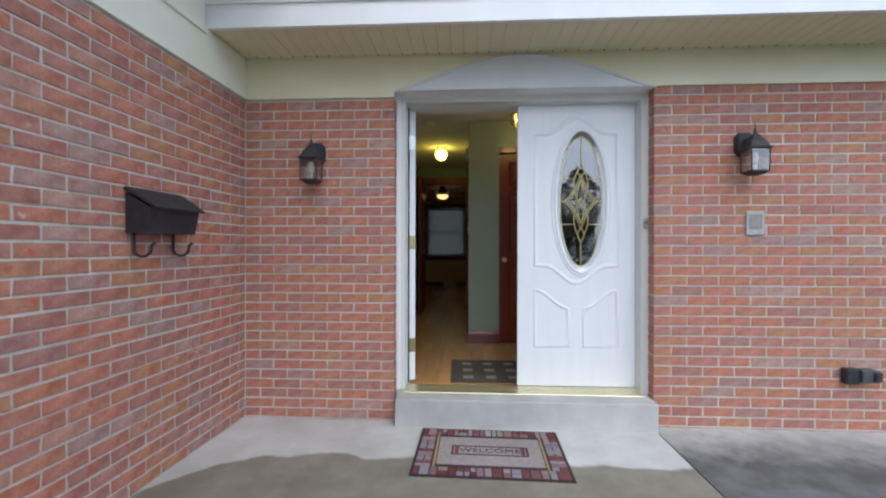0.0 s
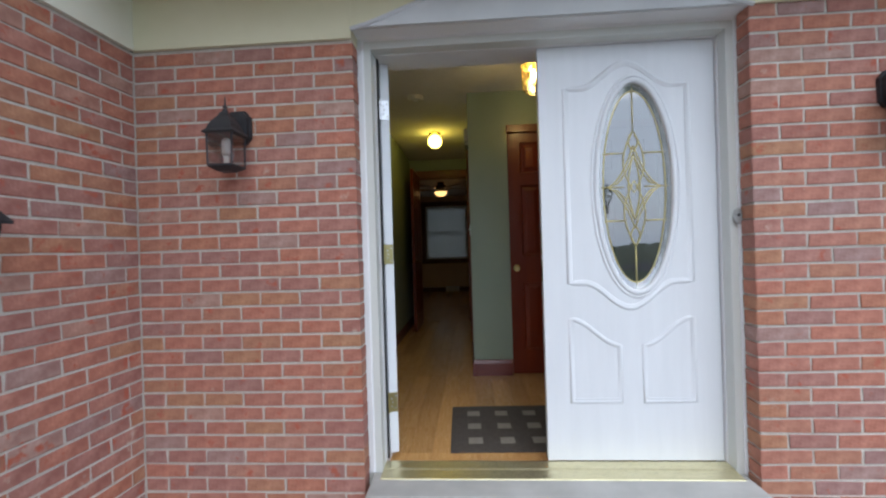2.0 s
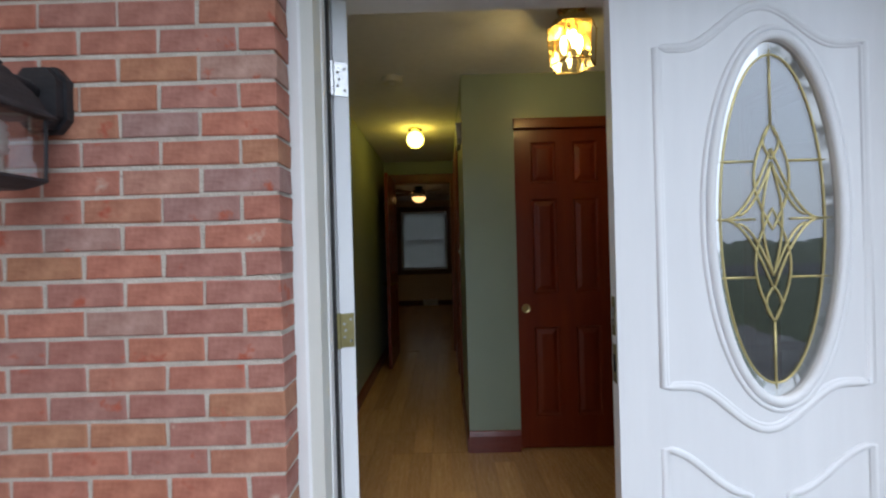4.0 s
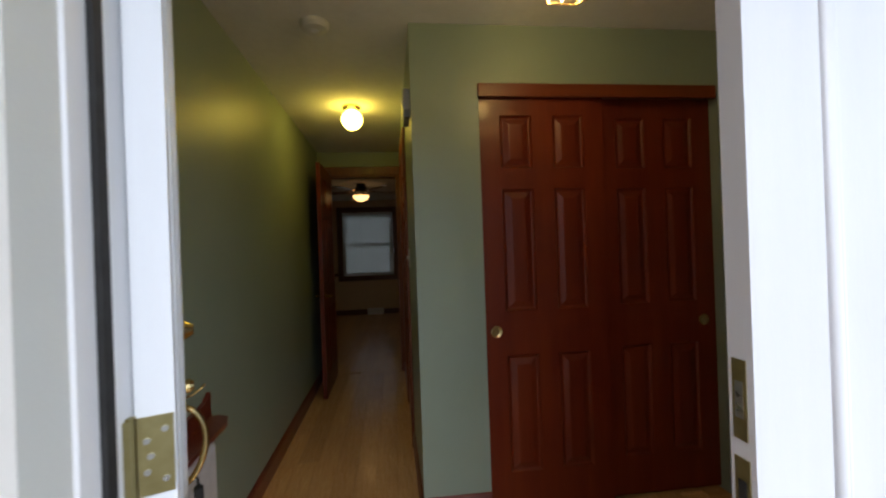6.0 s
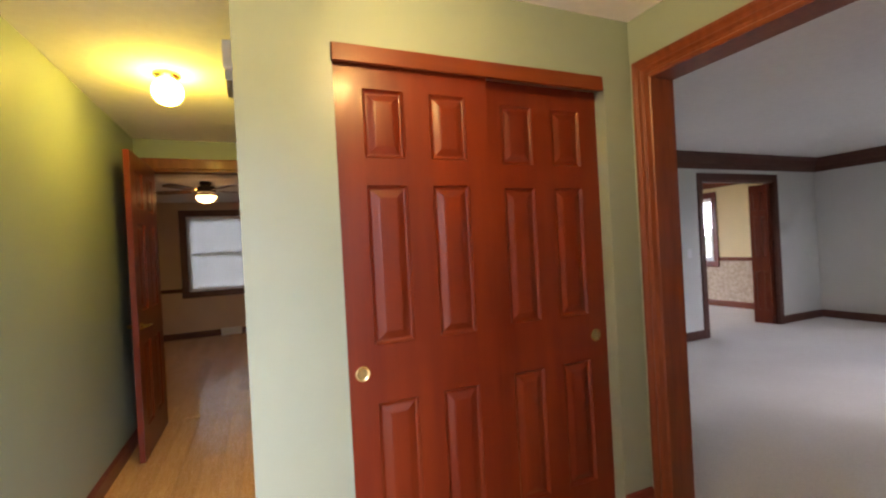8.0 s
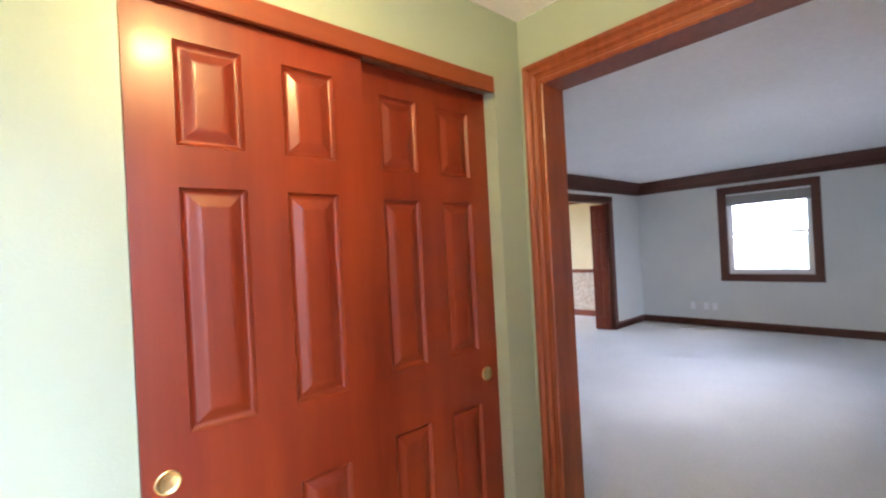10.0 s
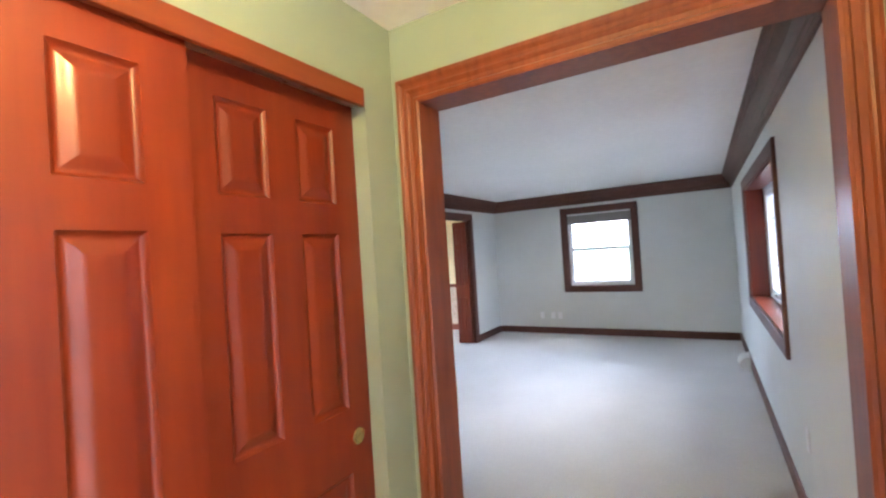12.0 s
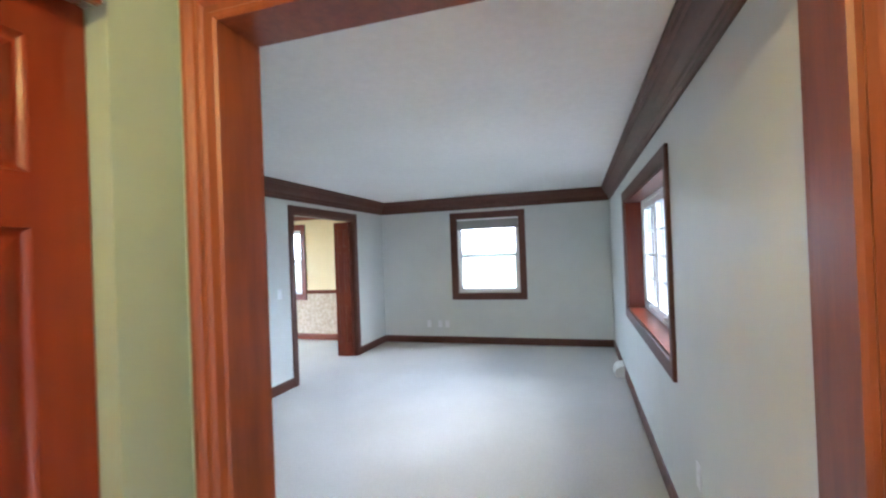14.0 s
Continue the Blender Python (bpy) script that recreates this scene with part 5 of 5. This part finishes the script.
part("frame_line", boxes([(-0.235, -0.062, 0.0086, 0.235, -0.05, 0.0098), (-0.235, 0.05, 0.0086, 0.235, 0.062, 0.0098), (-0.235, -0.05, 0.0086, -0.222, 0.05, 0.0098), (0.222, -0.05, 0.0086, 0.235, 0.05, 0.0098)]), weave_m, dm, "dark frame round the word")
for s in (-1, 1):
    part("end_block", box(s * 0.2025 - 0.0125, -0.045, 0.0086, s * 0.2025 + 0.0125, 0.045, 0.0097), patch_m, dm, "maroon end block")
fc = bpy.data.curves.new("word", "FONT")
fc.body, fc.size, fc.align_x, fc.align_y, fc.extrude = "WELCOME", 0.078, "CENTER", "CENTER", 0.0006
fo = new("word", fc)
me = bpy.data.meshes.new_from_object(fo.evaluated_get(bpy.context.evaluated_depsgraph_get()))
bpy.data.objects.remove(fo)
me.materials.clear()
me.materials.append(weave_m)
word = new("lettering", me)
word.parent, word.location = dm, (0, 0, 0.0092)
word["label"] = "dark woven word"

fm = thing("foyer_mat", "dark brown rubber-backed mat with pale squares on the oak floor", "door mat", (-0.02, 0.69, F + 0.0005), 1.5)
part("backing", box(-0.50, -0.335, 0.0, 0.50, 0.335, 0.007, 0.003), mat_dark, fm)
for i in range(5):
    for j in range(3):
        x, y = -0.36 + i * 0.18, -0.20 + j * 0.20
        part("square", boxes([(x - 0.04, y - 0.038, 0.007, x + 0.04, y + 0.038, 0.0085)]), mat_light, fm)

# ---------- small things indoors ----------
sd_ = thing("smoke_detector", "round white smoke detector on the ceiling", "smoke detector", (-0.81, 1.78, C))
bm = bmesh.new()
lathe(bm, [(0.066, 0.0), (0.066, -0.016), (0.058, -0.032), (0.03, -0.037)], 28)
part("housing", bm, plastic_w, sd_)
bm = bmesh.new()
lathe(bm, [(0.020, -0.0372), (0.016, -0.041)], 18)
part("button", bm, vinyl, sd_)
ch = thing("door_chime", "off-white door chime box high on the hall wall", "door chime", (HALL_R - 0.0005, 1.97, 2.225))
part("cover", box(-0.034, -0.10, 0.04, 0.0, 0.10, 0.145, 0.006), plastic_w, ch)
part("grille", box(-0.030, -0.095, 0.0, 0.0, 0.095, 0.039, 0.004), plate_m, ch)


def wall_plate(name, label, cat, m, kind):
    t = thing(name, label, cat)
    t.matrix_basis = m
    part("plate", box(-0.036, -0.006, -0.058, 0.036, 0.0, 0.058, 0.003), vinyl, t)
    if kind == "switch":
        part("toggle", box(-0.005, -0.018, -0.004, 0.005, -0.0061, 0.016, 0.002), vinyl, t)
    else:
        for z in (-0.022, 0.022):
            part("outlet", box(-0.016, -0.008, z - 0.014, 0.016, -0.0061, z + 0.014, 0.002), vinyl, t)
    return t


wall_plate("light_switch", "white light switch plate on the hall wall", "light switch", pose(HALL_R - 0.0005, 2.46, 1.50, 0, 0, -90), "switch")
wall_plate("light_switch", "white light switch plate on the grey living room wall", "light switch", pose(4.77, LY1 - 0.0005, 1.345), "switch")
for y in (3.285, 3.09, 2.965):
    tagged(wall_plate("wall_outlet", "white wall plate low on the living room wall", "outlet", pose(LX1 - 0.0005, y, 0.545, 0, 0, -90), "outlet"), group="living room outlets")
wall_plate("wall_outlet", "white wall plate low on the living room wall", "outlet", pose(2.78, YF + 0.0005, 0.70, 0, 0, 180), "outlet")
va = thing("air_deflector", "white plastic air deflector on the floor vent", "vent", (6.1, YF + 0.016, F + 0.0005))
bm = bmesh.new()
prism(bm, [(0.0, 0.0), (0.10, 0.0), (0.115, 0.05), (0.09, 0.10), (0.05, 0.13), (0.0, 0.14)], -0.14, 0.14, lambda a, b, h: (h, a, b))
part("hood", bm, plastic_w, va)
bv = thing("baseboard_vent", "white metal vent cover in the bedroom baseboard", "vent", (-0.86, BY - 0.016, F + 0.0005))
part("cover", box(-0.17, -0.02, 0.0, 0.17, 0.0, 0.13, 0.005), vinyl, bv)
for i in range(9):
    part("louvre", box(-0.15 + i * 0.034, -0.0235, 0.02, -0.128 + i * 0.034, -0.0201, 0.11), plastic_w, bv)
sh = thing("wall_shelf", "dark red wooden wall shelf with a scalloped outline", "shelf", (HALL_L + 0.0005, 1.27, 0.87))
bm = bmesh.new()
prism(bm, [(-0.26, 0.0), (0.25, 0.0), (0.27, 0.03), (0.262, 0.07), (0.27, 0.125), (0.262, 0.135), (0.22, 0.108), (0.12, 0.096), (0.0, 0.10), (-0.12, 0.096), (-0.22, 0.108), (-0.262, 0.135), (-0.27, 0.03)], 0.0, 0.016, on_yz)
part("backboard", bm, shelf_m, sh)
bm = bmesh.new()
prism(bm, [(-0.26, 0.0165), (0.26, 0.0165), (0.272, 0.045), (0.25, 0.085), (0.19, 0.105), (-0.19, 0.105), (-0.25, 0.085), (-0.272, 0.045)], 0.02, 0.038, lambda a, b, h: (b, a, h))
part("board", bm, shelf_m, sh)
for y in (-0.17, 0.17):
    bm = bmesh.new()
    prism(bm, [(0.0165, 0.0195), (0.085, 0.0195), (0.05, -0.05), (0.03, -0.13), (0.0165, -0.14)], y - 0.008, y + 0.008, lambda a, b, h: (a, h, b))
    part("bracket", bm, shelf_m, sh)
ba = thing("paper_bag", "white paper bag hanging under the wall shelf", "bag", (HALL_L + 0.02, 1.27, 0.63))
part("bag", box(0.0, -0.14, 0.0, 0.07, 0.14, 0.24, 0.03), paper_white, ba)

# ---------- outdoors: shrub by the front window, street side ----------
def bush(name, label, x, y, h, r, count, seed):
    t = thing(name, label, "tree", (x, y, 0.0))
    rg = random.Random(seed)
    bm = bmesh.new()
    tube(bm, [(0, 0, 0), (0.03, 0.02, h * 0.4), (0.0, 0.05, h * 0.92)], 0.05 * h / 3, 8, up=(1, 0, 0))
    for i in range(9):
        a, z = rg.random() * 6.28, h * (0.2 + 0.07 * i)
        tube(bm, [(0, 0, z), (r * 0.6 * math.cos(a), r * 0.6 * math.sin(a), z + 0.15 * h * rg.random())], 0.016 * h / 3, 6, up=(0, 0, 1))
    part("trunk", bm, bark_m, t)
    bm = bmesh.new()
    for i in range(count):
        u = rg.random()
        z = h * (0.08 + 0.92 * u)
        rr = r * (1 - 0.75 * u ** 1.4) * (0.35 + 0.65 * rg.random() ** 0.5) * (0.8 + 0.35 * math.sin(7 * u + 3))
        a = rg.random() * 6.283
        c = Vector((rr * math.cos(a), rr * math.sin(a), z))
        s = 0.045 * h / 3 * (0.6 + rg.random())
        d1 = Vector((rg.gauss(0, 1), rg.gauss(0, 1), rg.gauss(0, 0.6))).normalized() * s
        d2 = d1.cross(Vector((rg.gauss(0, 1), rg.gauss(0, 1), rg.gauss(0, 1)))).normalized() * s * 0.55
        bm.faces.new([bm.verts.new(c + q) for q in (-d1, d2, d1, -d2)])
    part("crown", bm, leaf_m, t)
    return t


bush("conifer_tree", "dense dark green conifer beyond the front window", 11.6, -1.25, 5.0, 1.3, 6000, 3)
bush("street_tree", "bare-edged green tree across the street", 9.0, -34, 8.0, 3.2, 3500, 5)
bush("street_tree", "bare-edged green tree across the street", -6.0, -40, 9.0, 3.6, 3500, 6)
hs = thing("house", "white single-storey house across the street", "house", (4.0, -46, 0.0))
part("wall", box(-8, -4, 0, 8, 4, 2.7), white_paint, hs)
bm = bmesh.new()
prism(bm, [(-4.6, 2.7), (4.6, 2.7), (0, 5.0)], -8.5, 8.5, lambda a, b, h: (h, a, b))
part("roof", bm, roof_m, hs)
for x in (-5.5, -2.5, 2.0, 5.5):
    part("window", box(x - 0.7, 3.99, 0.9, x + 0.7, 4.03, 2.1), black_m, hs)

# ---------- planks ----------
rng = random.Random(11)
PW, PL = 0.127, 1.22
plank_meshes = {}


def plank(x0, x1, y0, y1):
    key = (round(x1 - x0, 3), round(y1 - y0, 3))
    if key not in plank_meshes:
        w, l = key
        bm = bmesh.new()
        g, e = 0.0004, 0.0012
        prism(bm, [(g, 0.0), (g, 0.010 - e), (g + e, 0.010), (w - g - e, 0.010), (w - g, 0.010 - e), (w - g, 0.0)], g, l - g, lambda a, b, h: (a, h, b))
        me = bpy.data.meshes.new("plank")
        bmesh.ops.recalc_face_normals(bm, faces=bm.faces)
        bm.to_mesh(me)
        bm.free()
        me.materials.append(oak)
        plank_meshes[key] = me
    o = new("plank", plank_meshes[key])
    o.parent = floor_h
    o.location = (x0, y0, F - 0.0105)


far_planks = bmesh.new()


def lay(x0, x1, y0, y1, own):
    i = 0
    x = x0
    while x < x1 - 0.01:
        xe = min(x + PW, x1)
        y = y0 - (0.37 * i % 1.0) * PL
        while y < y1 - 0.01:
            a, b = max(y, y0), min(y + PL, y1)
            if b - a > 0.05:
                if own:
                    plank(x, xe, a, b)
                else:
                    bx(far_planks, x + 0.0005, a + 0.0005, F - 0.0105, xe - 0.0005, b - 0.0005, F - 0.0005)
            y += PL
        x, i = xe, i + 1


lay(HALL_L + 0.001, HALL_R - 0.001, PIL_Y + 0.001, HALL_END + 0.05, True)
lay(HALL_L + 0.001, FX + 0.048, YF + 0.002, PIL_Y - 0.001, True)
lay(CL0 + 0.003, CL1 - 0.003, PIL_Y + 0.001, 2.29, True)
lay(-3.5, 1.3, HALL_END + 0.052, BY - 0.001, False)
tagged(link("bedroom_planks", far_planks, oak_far, floor_h), kind="stuff")

# ---------- bricks ----------
BH, BD, JOINT = 0.0671, 0.088, 0.0102
rng = random.Random(21)
brick_meshes = {}


def brick_bm(bm, l, rg, at=(0, 0, 0), turn=False):
    """A worn brick: face at y = 0, from x = 0 to l. turn: lies along y on the side wall, face towards +x."""
    h, e = BH - JOINT, 0.0022
    j = lambda: rg.uniform(-0.0026, 0.0026)
    ring = []
    for d, y in ((0.0, BD), (0.0, e), (e, 0.0)):
        q = [(d + j(), y, d + j()), (l - d + j(), y, d + j()), (l - d + j(), y, h - d + j()), (d + j(), y, h - d + j())]
        if turn:
            q = [(-b, a, c) for a, b, c in q]
        ring.append([bm.verts.new((a + at[0], b + at[1], c + at[2])) for a, b, c in q])
    for a, b in zip(ring, ring[1:]):
        for k in range(4):
            bm.faces.new((a[k], a[(k + 1) % 4], b[(k + 1) % 4], b[k]))
    bm.faces.new(ring[-1])


def brick_mesh(l, turn):
    key = (round(l, 3), turn, rng.randrange(5))
    if key not in brick_meshes:
        bm = bmesh.new()
        brick_bm(bm, key[0], rng, turn=turn)
        bmesh.ops.recalc_face_normals(bm, faces=bm.faces)
        me = bpy.data.meshes.new("brick")
        bm.to_mesh(me)
        bm.free()
        me.materials.append(brick_m)
        brick_meshes[key] = me
    return brick_meshes[key]


def brickwork(wall, a0, a1, near, turn, origin, top, length, joint, skip=None):
    """Running bond from a0 to a1 with a joint of the odd courses centred at joint. near(a): bricks laid as pieces of their own; the rest are one mesh."""
    rest = bmesh.new()
    rows = 40
    for r in range(rows + 1):
        z = P - 0.0585 + r * BH
        if z + 0.02 > top:
            break
        a = joint - length * math.ceil((joint - a0) / length) + JOINT / 2 - (0 if r % 2 else length / 2)
        while a < a1 - 0.02:
            s, e = max(a, a0), min(a + length - JOINT, a1)
            s = a0 if s - a0 < 0.04 else s
            if e - s > 0.03 and not (skip and skip(s, e, z)):
                push = rng.uniform(-0.0015, 0.0015)
                at = (origin - push, s, z) if turn else (s, origin + push, z)
                if near(s):
                    o = new("brick", brick_mesh(e - s, turn))
                    o.parent = wall
                    o.location = at
                else:
                    brick_bm(rest, e - s, rng, at, turn)
            a += length
    if len(rest.faces):
        tagged(link("far_bricks", rest, brick_far, wall), kind="stuff")
    else:
        rest.free()


brickwork(wall_l, SIDE_X + 0.002, -0.888, lambda a: True, False, 0.0, TOP, 0.1908, -0.8835)
brickwork(wall_r, 0.862, 7.9, lambda a: a < 2.42, False, 0.0, TOPR, 0.2045, 1.081, lambda s, e, z: e > BAY[0] and s < BAY[1] and z + BH > BAY[2] and z < BAY[3])
brickwork(wall_s, -5.0, -0.008, lambda a: a > -1.56, True, SIDE_X, TOP, 0.2075, -0.806)
